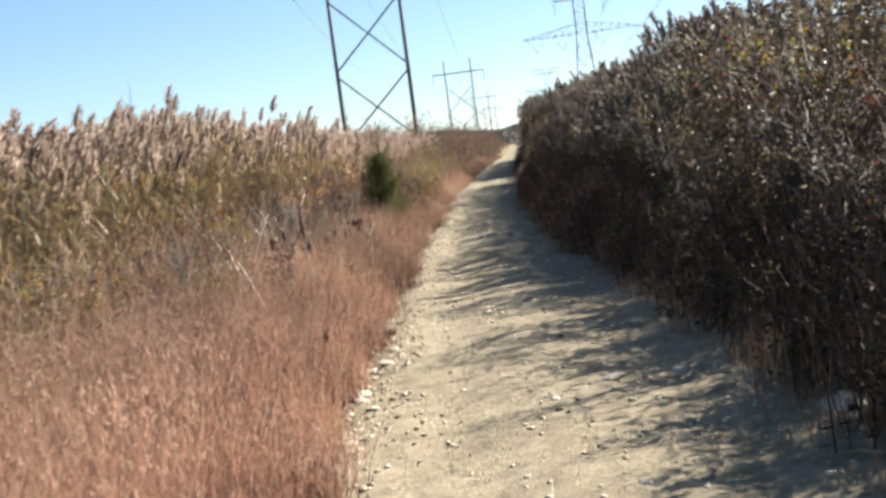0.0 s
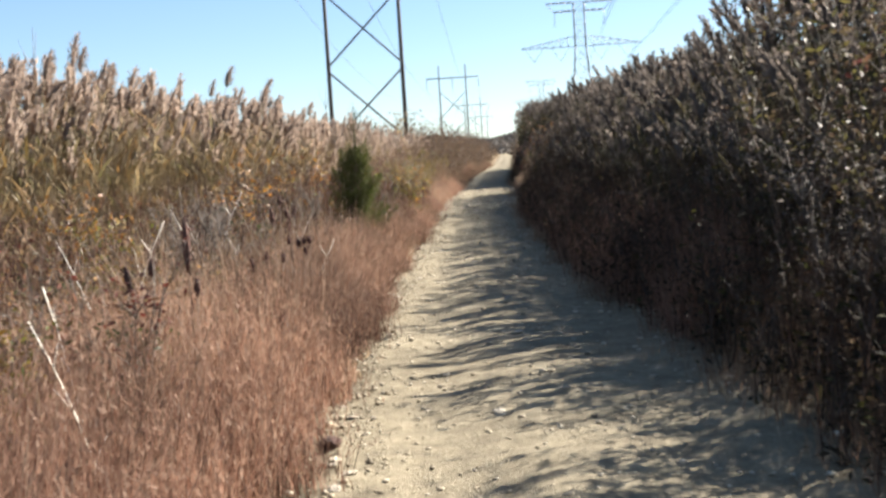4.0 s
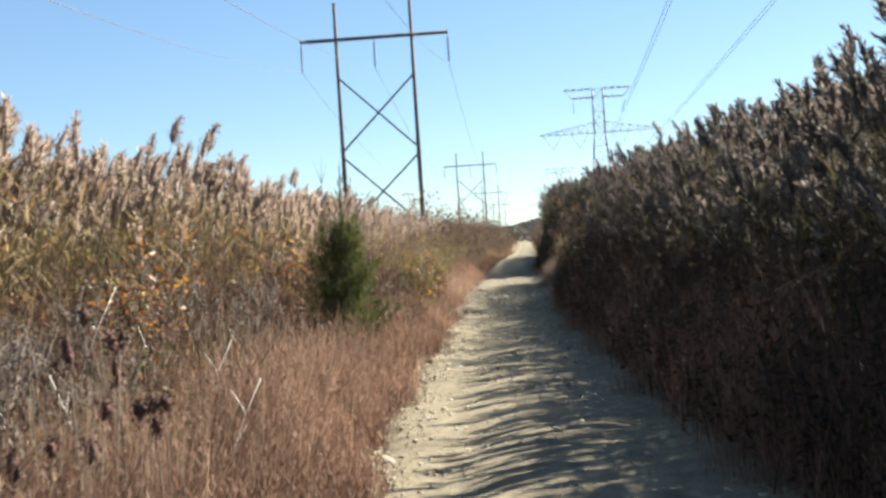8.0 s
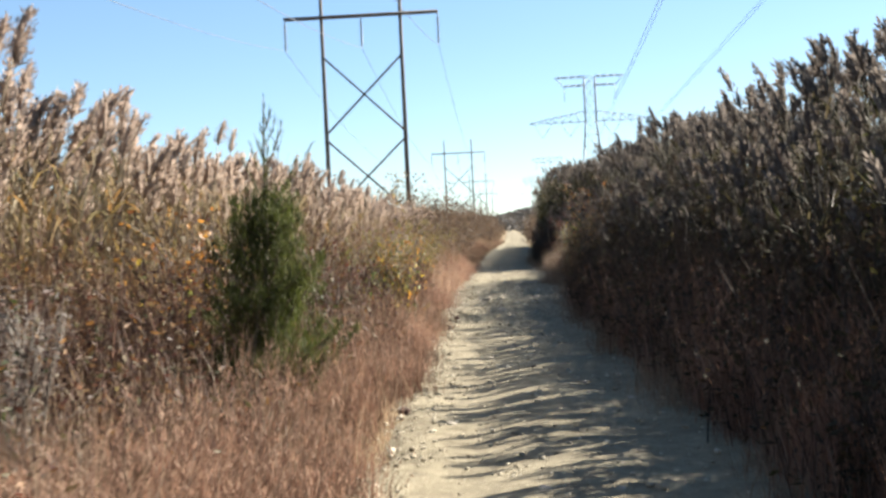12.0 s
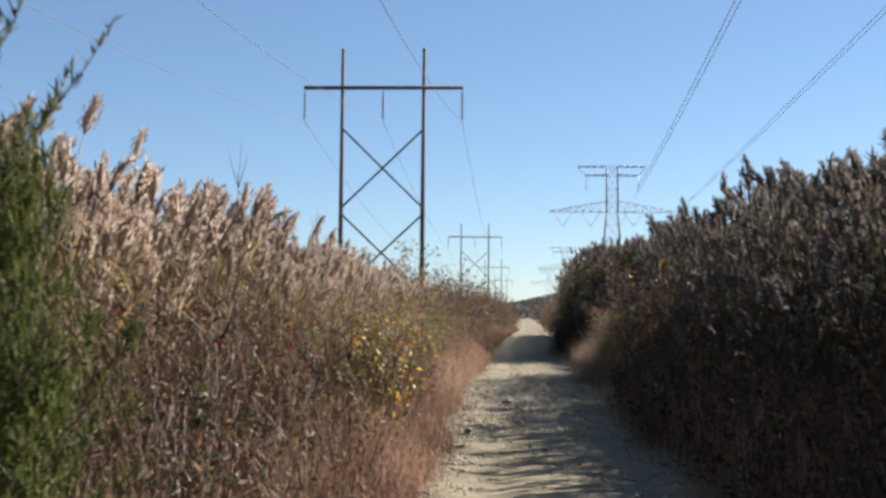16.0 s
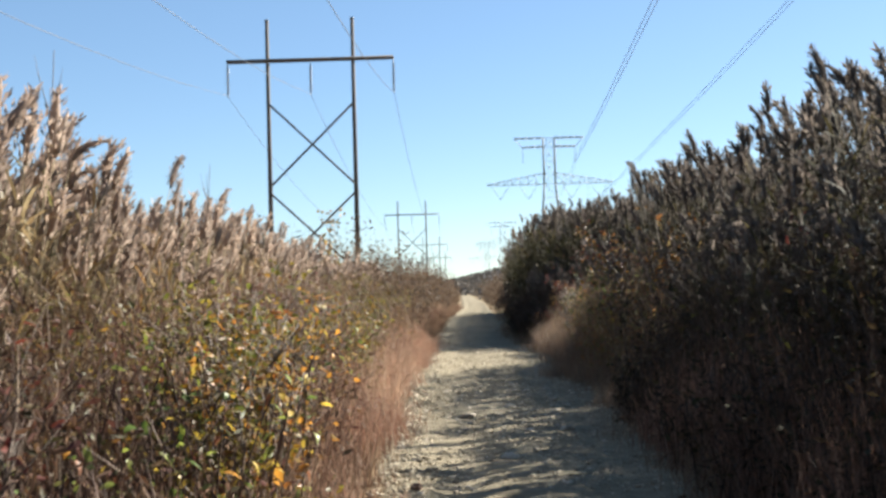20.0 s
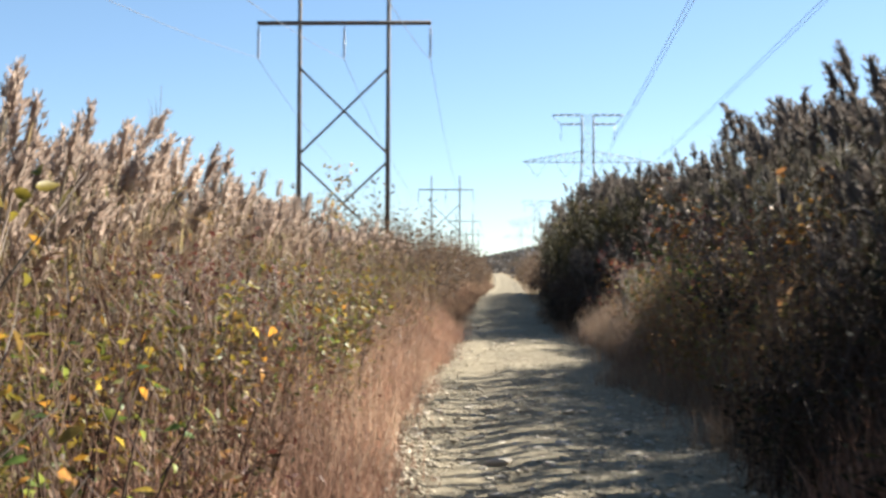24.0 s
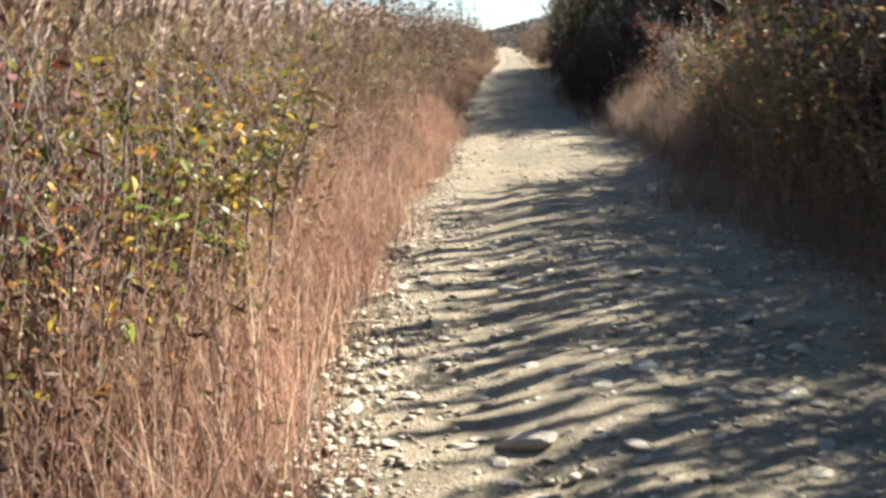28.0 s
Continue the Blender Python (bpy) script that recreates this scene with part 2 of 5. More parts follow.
M_SEED = solid("dark_seed_head", (0.045, 0.02, 0.016), (0.11, 0.05, 0.038), 40, 0.9, 0.8)
M_STONE = solid("pale_stone", (0.29, 0.255, 0.2), (0.45, 0.405, 0.33), 9, 0.85, 0.5, fine=90)
M_PEBBLE = plant("pebble", [(0.16, 0.13, 0.09), (0.34, 0.29, 0.21), (0.42, 0.365, 0.275), (0.60, 0.545, 0.445)], 0.0, patch=2.0, low=0.65, high=0.95)
M_RUDDY = plant("ruddy_weed_stem", [(0.085, 0.046, 0.038), (0.15, 0.082, 0.063), (0.23, 0.145, 0.10), (0.125, 0.063, 0.057)], 0.25, low=0.19, high=0.49)
M_RUDDY_LEAF = plant("ruddy_weed_leaf", [(0.12, 0.07, 0.047), (0.23, 0.075, 0.058), (0.26, 0.15, 0.078), (0.13, 0.125, 0.043), (0.18, 0.07, 0.07), (0.46, 0.23, 0.075), (0.17, 0.11, 0.07), (0.10, 0.115, 0.032)], 0.35, rough=0.6, low=0.19, high=0.5)
M_TALLGRASS = plant("tall_grass_stalk", [(0.20, 0.09, 0.07), (0.60, 0.44, 0.33), (0.30, 0.14, 0.10), (0.78, 0.63, 0.49), (0.24, 0.12, 0.08)], 0.4, rough=0.5)
M_PALEGRASS = plant("pale_pink_grass", [(0.50, 0.33, 0.23), (0.66, 0.47, 0.34), (0.80, 0.63, 0.48)], 0.5, low=0.3, high=0.7)
M_BROAD = [plant("broad_leaf_" + n, [c, tuple(0.8 * v for v in c)], 0.5, patch=2.0, rough=0.4, low=0.6, high=1.0)
           for n, c in (("green", (0.11, 0.17, 0.035)), ("lime", (0.24, 0.28, 0.06)), ("yellow", (0.58, 0.42, 0.07)),
                        ("amber", (0.60, 0.29, 0.05)), ("russet", (0.26, 0.11, 0.06)))]
M_BLEACHED = solid("bleached_stalk", (0.55, 0.50, 0.43), (0.80, 0.76, 0.68), 14, 0.5, 0.3, stretch=(1, 1, 0.2))
M_BARK = solid("bark", (0.09, 0.065, 0.05), (0.2, 0.15, 0.12), 14, 0.9, 0.7, stretch=(1, 1, 0.2))
M_POLE = solid("weathered_pole_wood", (0.030, 0.026, 0.025), (0.06, 0.05, 0.046), 3, 0.85, 0.4, stretch=(1, 1, 0.08))
M_STEEL = solid("galvanised_steel", (0.16, 0.175, 0.20), (0.23, 0.25, 0.28), 2, 0.7, 0.1)
M_GLASS = solid("grey_glazed_insulator", (0.15, 0.17, 0.2), (0.22, 0.24, 0.28), 4, 0.45, 0.1)
M_INSUL = solid("brown_glazed_porcelain", (0.035, 0.03, 0.035), (0.06, 0.05, 0.055), 4, 0.3, 0.1)
M_WIRE = solid("aluminium_wire", (0.07, 0.085, 0.11), (0.10, 0.115, 0.145), 0.5, 0.95, 0.0)


# ---- mesh building ----
def mesh_of(name, V, T, mats, idx=None, smooth=False):
    me = bpy.data.meshes.new(name)
    V, T = np.asarray(V, np.float32), np.asarray(T, np.int32)
    me.vertices.add(len(V))
    me.vertices.foreach_set("co", V.ravel())
    me.loops.add(T.size)
    me.loops.foreach_set("vertex_index", T.ravel())
    k = T.shape[1]
    me.polygons.add(len(T))
    me.polygons.foreach_set("loop_start", np.arange(0, T.size, k, dtype=np.int32))
    me.polygons.foreach_set("loop_total", np.full(len(T), k, np.int32))
    for m in mats if isinstance(mats, (list, tuple)) else [mats]:
        me.materials.append(m)
    if idx is not None:
        me.polygons.foreach_set("material_index", np.asarray(idx, np.int32))
    if smooth:
        me.polygons.foreach_set("use_smooth", np.ones(len(T), bool))
    me.update(calc_edges=True)
    return me


def joined(pieces):
    V, T, n = [], [], 0
    for v, t in pieces:
        V.append(v)
        T.append(t + n)
        n += len(v)
    return np.concatenate(V), np.concatenate(T)


def part(name, me, parent, label=""):
    ob = new(name, me)
    ob.parent = parent
    return tagged(ob, label) if label else ob


def empty(name, at=(0, 0, 0), turn=0.0, size=1.0):
    ob = new(name)
    ob.empty_display_size = 0.2
    ob.matrix_basis = Matrix.LocRotScale(at, Euler((0, 0, turn)), (size, size, size))
    return ob


def axis_points(P, az, L, lean, bend, segs):
    """Points along n bent stalks: (n, segs + 1, 3)."""
    s = (np.arange(segs) + 0.5) / segs
    th = lean[:, None] + bend[:, None] * s
    step = (L / segs)[:, None, None] * np.stack([np.sin(th) * np.cos(az)[:, None], np.sin(th) * np.sin(az)[:, None], np.cos(th)], -1)
    return np.concatenate([P[:, None], P[:, None] + np.cumsum(step, 1)], 1)


def full(v, n):
    return np.broadcast_to(np.asarray(v, float), (n,)).copy()


def ribbons(P, az, L, W, lean, bend, segs=3, profile=None, twist=None):
    """n flat tapering blades."""
    n = len(P)
    az, L, W, lean, bend = (full(v, n) for v in (az, L, W, lean, bend))
    A = axis_points(P, az, L, lean, bend, segs)
    prof = np.array(profile if profile is not None else [1 - 0.75 * i / segs for i in range(segs)])
    ta = az + (0 if twist is None else twist)
    side = np.stack([-np.sin(ta), np.cos(ta), np.zeros(n)], -1)
    off = side[:, None] * (W[:, None] * prof / 2)[:, :, None]
    k = 2 * segs + 1
    V = np.empty((n, k, 3))
    V[:, 0:2 * segs:2] = A[:, :segs] - off
    V[:, 1:2 * segs:2] = A[:, :segs] + off
    V[:, -1] = A[:, -1]
    tri = []
    for i in range(segs - 1):
        a = 2 * i
        tri += [(a, a + 1, a + 3), (a, a + 3, a + 2)]
    tri.append((2 * segs - 2, 2 * segs - 1, 2 * segs))
    T = (np.arange(n) * k)[:, None, None] + np.array(tri)[None]
    return V.reshape(-1, 3), T.reshape(-1, 3)


def tubes(A, R, sides=3):
    """n tubes along points A (n, k, 3) with radii R (k,) or (n, k)."""
    n, k, _ = A.shape
    R = np.broadcast_to(R, (n, k))
    d = A[:, -1] - A[:, 0]
    d = d / np.maximum(np.linalg.norm(d, axis=1, keepdims=True), 1e-6)
    h = np.where(np.abs(d[:, 2:3]) > 0.9, np.array([[1.0, 0, 0]]), np.array([[0, 0, 1.0]]))
    u = np.cross(d, h)
    u /= np.linalg.norm(u, axis=1, keepdims=True)
    w = np.cross(d, u)
    a = np.arange(sides) * 2 * np.pi / sides
    ring = u[:, None] * np.cos(a)[None, :, None] + w[:, None] * np.sin(a)[None, :, None]
    V = A[:, :, None] + R[:, :, None, None] * ring[:, None]
    tri = []
    for i in range(k - 1):
        for j in range(sides):
            p, q = i * sides + j, i * sides + (j + 1) % sides
            tri += [(p, q, q + sides), (p, q + sides, p + sides)]
    for j in range(1, sides - 1):
        tri += [(0, j + 1, j), ((k - 1) * sides, (k - 1) * sides + j, (k - 1) * sides + j + 1)]
    T = (np.arange(n) * k * sides)[:, None, None] + np.array(tri)[None]
    return V.reshape(-1, 3), T.reshape(-1, 3)


def leaves(P, L, W, r, up=0.2, fine=False):
    """n small folded leaves pointing every way; the fine ones have rounded sides and a bent tip."""
    n = len(P)
    L, W = full(L, n), full(W, n)
    d = r.normal(size=(n, 3))
    d[:, 2] = d[:, 2] * 0.6 + up
    d /= np.linalg.norm(d, axis=1, keepdims=True)
    s = np.cross(d, r.normal(size=(n, 3)))
    s /= np.linalg.norm(s, axis=1, keepdims=True)
    nn = np.cross(d, s)
    at = lambda along, across, lift: P + d * (L * along)[:, None] + s * (W * across)[:, None] + nn * (W * lift)[:, None]
    if fine:
        V = np.stack([P, at(0.22, 0.36, 0.14), at(0.58, 0.44, 0.10), at(1.0, 0, -0.35), at(0.58, -0.44, 0.10), at(0.22, -0.36, 0.14), at(0.5, 0, -0.06)], 1)
        T = (np.arange(n) * 7)[:, None, None] + np.array([(0, 1, 6), (1, 2, 6), (2, 3, 6), (3, 4, 6), (4, 5, 6), (5, 0, 6)])[None]
    else:
        V = np.stack([P, at(0.45, 0.5, 0.18), at(1.0, 0, 0), at(0.45, -0.5, 0.18)], 1)
        T = (np.arange(n) * 4)[:, None, None] + np.array([(0, 1, 2), (0, 2, 3)])[None]
    return V.reshape(-1, 3), T.reshape(-1, 3)


def plumes(A0, az, nod, L, r, strands=22, sides=5):
    """Feathery seed heads: a lumpy teardrop of fluff with loose strands all over it."""
    n = len(A0)
    L = full(L, n)
    core = axis_points(A0, az, L, nod * 0.4, nod, 4)
    wide = (L / 0.3) * r.uniform(1.0, 1.5, n)
    body = np.array([0.007, 0.022, 0.024, 0.015, 0.002]) * wide[:, None] * r.uniform(0.75, 1.2, (n, 5))
    out = [tubes(core, body, sides)]
    m = strands
    u = r.uniform(0.0, 0.95, (n, m))
    i = np.minimum((u * 4).astype(int), 3)
    fr = (u * 4 - i)[..., None]
    rows = np.arange(n)[:, None]
    S = core[rows, i] * (1 - fr) + core[rows, i + 1] * fr
    fat = np.interp(u, [0, 0.12, 0.4, 0.75, 1], [0.018, 0.052, 0.055, 0.034, 0.006]) * wide[:, None]
    saz = r.uniform(0, 2 * np.pi, (n, m))
    rad = np.stack([np.cos(saz), np.sin(saz), np.zeros((n, m))], -1)
    lee = np.stack([np.cos(az), np.sin(az), np.zeros(n)], -1)
    up = core[:, -1] - core[:, 0]
    up = up / np.linalg.norm(up, axis=1, keepdims=True)
    S = S + rad * (fat * r.uniform(0.2, 0.95, (n, m)))[..., None]
    d = up[:, None] * r.uniform(0.6, 1.1, (n, m, 1)) + rad * r.uniform(0.1, 0.55, (n, m, 1)) + lee[:, None] * r.uniform(0, 0.35, (n, m, 1)) + r.normal(0, 0.14, (n, m, 3))
    d /= np.linalg.norm(d, axis=-1, keepdims=True)
    side = np.cross(d, r.normal(size=(n, m, 3)))
    side /= np.linalg.norm(side, axis=-1, keepdims=True)
    ln = (r.uniform(0.035, 0.075, (n, m)) * (70 / m) ** 0.3)[..., None]
    wd = ln * 0.12 * (70 / m) ** 0.35
    Q = np.stack([S, S + d * ln * 0.45 + side * wd, S + d * ln, S + d * ln * 0.45 - side * wd], 2)
    T = (np.arange(n * m) * 4)[:, None, None] + np.array([(0, 1, 2), (0, 2, 3)])[None]
    out.append((Q.reshape(-1, 3), T.reshape(-1, 3)))
    return joined(out)


# ---- the plan: edges of the track and of the reed beds along y ----
def left_edge(y):
    return np.interp(y, [-10, 5, 18, 25, 34, 38, 43, 50, 64, 76, 103, 136, 290], [-0.9, -0.9, -0.9, -0.62, -0.45, -0.38, -0.05, 0.3, 0.9, 1.65, 3.5, 5.2, 12.4])


def right_edge(y):
    return np.interp(y, [-10, 8, 12, 17, 25, 31, 36, 39, 43, 46, 50, 60, 71, 90, 125, 171, 290], [1.8, 1.65, 1.5, 1.32, 1.4, 1.5, 1.95, 1.85, 2.35, 2.35, 2.35, 2.75, 3.25, 4.4, 6.4, 8.6, 14.2])


def reeds_left(y):
    return np.interp(y, [4, 10, 17, 22, 28, 34, 45, 60, 80], [-4.3, -4.0, -3.7, -3.0, -2.4, -2.3, -2.1, -1.6, -1.2])


def reeds_right(y):
    return np.interp(y, [4, 14, 26, 34, 41.8, 42.7, 43.5, 47.5, 49.5, 60, 75, 95], [4.2, 3.1, 3.0, 3.1, 3.3, 3.9, 5.6, 5.6, 3.4, 3.5, 4.4, 6.0])


def wobble(y, k, amp):
    return amp * (np.sin(y * 1.7 * k + k) + 0.6 * np.sin(y * 4.1 * k + 2 * k) + 0.4 * np.sin(y * 9.3 * k))


# ---- ground and track ----
def ground_height(x, y):
    l, rr = left_edge(y), right_edge(y)
    inside = np.minimum(x - l, rr - x)
    rise = np.clip(-inside / 0.8, -0.3, 1)
    far = np.clip((np.abs(y) - 200) / 800, 0, 1)
    return np.where(inside > 0.15, -0.07, -0.01 + 0.05 * rise) + 0.02 * np.sin(x * 2.1 + y * 0.7) * (1 - far)


gx = np.unique(np.concatenate([-np.geomspace(8, 2500, 16), np.arange(-8, 10, 0.3), np.geomspace(10, 2500, 16)]))
gy = np.unique(np.concatenate([-np.geomspace(8, 2000, 12), np.arange(-8, 110, 0.5), np.geomspace(110, 3500, 20)]))
GX, GY = np.meshgrid(gx, gy)
V = np.stack([GX, GY, ground_height(GX, GY)], -1).reshape(-1, 3)
a = (np.arange(len(gy) - 1)[:, None] * len(gx) + np.arange(len(gx) - 1)[None]).ravel()
ground = tagged(new("ground", mesh_of("ground", V, np.stack([a, a + 1, a + len(gx) + 1, a + len(gx)], 1), M_SOIL, smooth=True)),
                "brown soil with dry leaf litter under the weeds", "ground", kind="structure")

ry = np.concatenate([np.arange(-8, 52, 0.07), np.arange(52, 170, 0.4), np.arange(170, 285, 1.5)])
rc = np.linspace(0, 1, 40)
YY, CC = np.meshgrid(ry, rc, indexing="ij")
L_ = left_edge(YY) - 0.12 + wobble(YY, 0.9, 0.07)
R_ = right_edge(YY) + 0.25 + wobble(YY, 1.3, 0.06)
XX = L_ + (R_ - L_) * CC
ZZ = 0.012 + 0.03 * np.sin(CC * np.pi) ** 0.5 - 0.03 * np.exp(-((CC - 0.27) / 0.09) ** 2) - 0.03 * np.exp(-((CC - 0.72) / 0.09) ** 2)
nz = np.array([noise.fractal(Vector((px * 1.4, py * 1.4, 0)), 1.0, 2.0, 5) for px, py in zip(XX.ravel(), YY.ravel())]).reshape(XX.shape)
fine = np.array([noise.fractal(Vector((px * 5.5, py * 5.5, 3)), 0.8, 2.0, 3) for px, py in zip(XX.ravel(), YY.ravel())]).reshape(XX.shape)
ZZ += 0.007 * nz + 0.004 * fine - 0.09 * (np.abs(CC - 0.5) * 2) ** 14
a = (np.arange(len(ry) - 1)[:, None] * len(rc) + np.arange(len(rc) - 1)[None]).ravel()
road = tagged(new("road", mesh_of("road", np.stack([XX, YY, ZZ], -1).reshape(-1, 3), np.stack([a, a + 1, a + len(rc) + 1, a + len(rc)], 1), M_ROAD, smooth=True)),
              "pale sandy gravel track, rutted and stony", "dirt track", kind="structure")


def scatter(r, n, y0, y1, lo, hi, power=1.0):
    """n places between two edges (functions of y); power > 1 crowds them to the first edge."""
    y = r.uniform(y0, y1, n)
    a, b = lo(y), hi(y)
    x = a + (b - a) * r.uniform(0, 1, n) ** power
    return np.stack([x, y, np.maximum(ground_height(x, y), -0.02) - 0.01], -1)


# ---- reeds ----
def reed_parts(r, P, H, lean_az, lean_amt, leaf_n=7, strands=22, plume_share=0.95, fine=True):
    """Stems, leaves and plumes of n reeds, as three (V, T)."""
    n = len(P)
    az = lean_az + r.normal(0, 0.75, n)
    lean, bend = np.abs(r.normal(0, 0.04, n)) + lean_amt * 0.3, np.abs(r.normal(0, 0.08, n)) + lean_amt
    A = axis_points(P, az, H * 0.92, lean, bend, 5)
    stems = tubes(A[:, [0, 2, 4, 5]], np.array([0.007, 0.0055, 0.004, 0.003]), 3) if fine else ribbons(P, az, H * 0.92, 0.012, lean, bend, 2, [1.0, 0.8], r.uniform(0, 3, n))
    u = r.uniform(0.12, 0.93, (n, leaf_n))
    i = np.minimum((u * 5).astype(int), 4)
    fr = (u * 5 - i)[..., None]
    rows = np.arange(n)[:, None]
    S = (A[rows, i] * (1 - fr) + A[rows, i + 1] * fr).reshape(-1, 3)
    m = n * leaf_n
    broad = 1.0 if fine else 2.0
    lf = ribbons(S, r.uniform(0, 2 * np.pi, m), r.uniform(0.22, 0.5, m) * broad ** 0.3, r.uniform(0.012, 0.026, m) * broad, r.uniform(0.3, 0.9, m), r.uniform(0.4, 1.7, m), 3 if fine else 2, [0.6, 1.0, 0.7] if fine else [0.7, 1.0], r.normal(0, 0.5, m))
    keep = r.uniform(0, 1, n) < plume_share
    pl = plumes(A[keep, -1], az[keep], np.abs(r.normal(0.28, 0.25, keep.sum())) + lean_amt * 0.8, r.uniform(0.20, 0.29, keep.sum()), r, strands, 5 if fine else 3)
    return stems, lf, pl


def reed_bed(name, label, r, batches, leaf_mat, plume_mat, stem_mat):
    """batches: (places, heights, lean azimuth, lean, leaves, strands, share with plumes)."""
    root = tagged(empty(name, (0, 0, 0)), label, "reeds", kind="stuff")
    out = [reed_parts(r, *b) for b in batches]
    for k, (nm, mt) in enumerate((("reed_stems", stem_mat), ("reed_leaves", leaf_mat), ("reed_plumes", plume_mat))):
        v, t = joined([o[k] for o in out])
        part(nm, mesh_of(nm, v, t, mt, smooth=nm == "reed_plumes"), root)
    return root


def height_left(r, y):
    return np.interp(y, [8, 18, 26, 34, 45, 70], [2.25, 2.5, 2.2, 2.05, 2.05, 2.2]) - np.abs(r.normal(0, 0.36, len(y))) + r.normal(0, 0.09, len(y)) + 0.10 * np.sin(y * 0.9)


def height_right(r, y):
    return np.interp(y, [12, 18, 24, 30, 34, 41, 47, 58, 66, 80, 95], [2.85, 2.88, 2.75, 2.8, 2.95, 2.9, 3.25, 3.35, 3.1, 2.7, 2.5]) - np.abs(r.normal(0, 0.3, len(y))) + r.normal(0, 0.08, len(y)) + 0.14 * np.sin(y * 0.8 + 1)


r = np.random.default_rng(11)
near = scatter(r, 3000, 9, 44, lambda y: reeds_left(y) - 1.9, reeds_left)
back = scatter(r, 2100, 9, 48, lambda y: reeds_left(y) - 8.0, lambda y: reeds_left(y) - 1.9)
far = scatter(r, 1500, 44, 72, lambda y: reeds_left(y) - 5.0, reeds_left)
deep = scatter(r, 1300, 2, 75, lambda y: reeds_left(y) - 20, lambda y: reeds_left(y) - 7.5)
reed_bed("reed_bed", "tall tan reeds with fluffy pinkish seed plumes in sun", r, [
    (near, height_left(r, near[:, 1]), 0.3, 0.12, 7, 70, 0.95), (back, height_left(r, back[:, 1]) + 0.05, 0.3, 0.13, 3, 22, 0.97, False),
    (deep, height_left(r, deep[:, 1]), 0.3, 0.1, 2, 7, 1.0, False), (far, height_left(r, far[:, 1]), 0.3, 0.10, 3, 11, 0.9, False)], M_REED_LEAF, M_PLUME, M_REED_STEM)
near = scatter(r, 2500, 14, 52, reeds_right, lambda y: reeds_right(y) + 1.8)
front = scatter(r, 1900, 12.5, 57, lambda y: right_edge(y) + 0.75, lambda y: np.minimum(reeds_right(y), right_edge(y) + 2.0))
front = front[(front[:, 1] < 42.6) | (front[:, 1] > 48.2)]
front = front[(front[:, 1] < 35.5) | (front[:, 1] > 48.2) | (front[:, 0] > right_edge(front[:, 1]) + 1.15)]
front_height = np.clip(1.25 + 1.0 * (front[:, 0] - right_edge(front[:, 1]) - 0.75), 1.1, 2.6) + r.normal(0, 0.22, len(front))
back = scatter(r, 1800, 13, 54, lambda y: reeds_right(y) + 1.8, lambda y: reeds_right(y) + 6.0)
far = scatter(r, 3200, 49, 84, lambda y: reeds_right(y) - 0.2, lambda y: reeds_right(y) + 3.4)
deep = scatter(r, 1100, 6, 80, lambda y: reeds_right(y) + 5.5, lambda y: reeds_right(y) + 16)
# this bed's materials carry its shade as darker base colours
reed_bed("reed_bed", "tall reeds with shade put into their stem, leaf and plume colours", r, [
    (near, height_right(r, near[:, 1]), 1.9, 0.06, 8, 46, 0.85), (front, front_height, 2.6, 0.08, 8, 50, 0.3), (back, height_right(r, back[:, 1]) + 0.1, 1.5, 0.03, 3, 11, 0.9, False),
    (deep, height_right(r, deep[:, 1]), 1.5, 0.03, 2, 7, 1.0, False), (far, height_right(r, far[:, 1]), 1.5, 0.03, 14, 14, 0.85, False)], M_REED_SHADED_GREEN, M_PLUME_SHADED, M_STEM_SHADED)


# ---- grasses and weeds ----
def tufts(r, centres, per, spread, H, W, lean, bend, segs=3):
    n = len(centres) * per
    P = np.repeat(centres, per, 0)
    P[:, :2] += r.normal(0, spread, (n, 2))
    h = np.repeat(r.normal(1, 0.16, len(centres)), per) * r.uniform(0.55, 1.1, n) * H(P[:, 0], P[:, 1])
    return ribbons(P, r.uniform(0, 2 * np.pi, n), h, W * r.uniform(0.6, 1.3, n), np.abs(r.normal(0, lean, n)), np.abs(r.normal(0, bend, n)), segs, None, r.uniform(0, 3.1, n))


def seed_fluff(r, centres, per, spread, H, L=0.035):
    n = len(centres) * per
    P = np.repeat(centres, per, 0)
    P[:, :2] += r.normal(0, spread, (n, 2))
    P[:, 2] += H(P[:, 0], P[:, 1]) * r.uniform(0.45, 1.0, n)
    return ribbons(P, r.uniform(0, 6.28, n), r.uniform(0.6, 1.4, n) * L, 0.008, r.uniform(0, 0.8, n), r.uniform(0, 0.8, n), 1, [1.0], r.uniform(0, 3, n))


def bluestem_reach(y):
    return np.interp(y, [0, 8, 12, 16, 20, 26, 31, 36, 42, 50, 80], [2.2, 1.8, 0.95, 0.62, 0.58, 0.5, 0.75, 0.9, 0.6, 0.55, 0.6])


def bluestem_height(x, y):
    inner = np.clip((left_edge(y) - x) / 0.5, 0, 1)
    return np.interp(y, [0, 12, 20, 60], [0.80, 0.78, 0.7, 0.65]) * (0.45 + 0.55 * inner)


r = np.random.default_rng(21)
c = np.concatenate([scatter(r, 1500, 1.5, 19, lambda y: left_edge(y) - bluestem_reach(y), lambda y: left_edge(y) - 0.02 + wobble(y, 0.8, 0.10)),
                    scatter(r, 760, 19, 48, lambda y: left_edge(y) - bluestem_reach(y), lambda y: left_edge(y) - 0.02 + wobble(y, 0.8, 0.10))])
brown = r.uniform(0, 1, len(c)) < np.interp(c[:, 1], [7, 12, 29, 33], [0.05, 0.85, 0.85, 0.1])
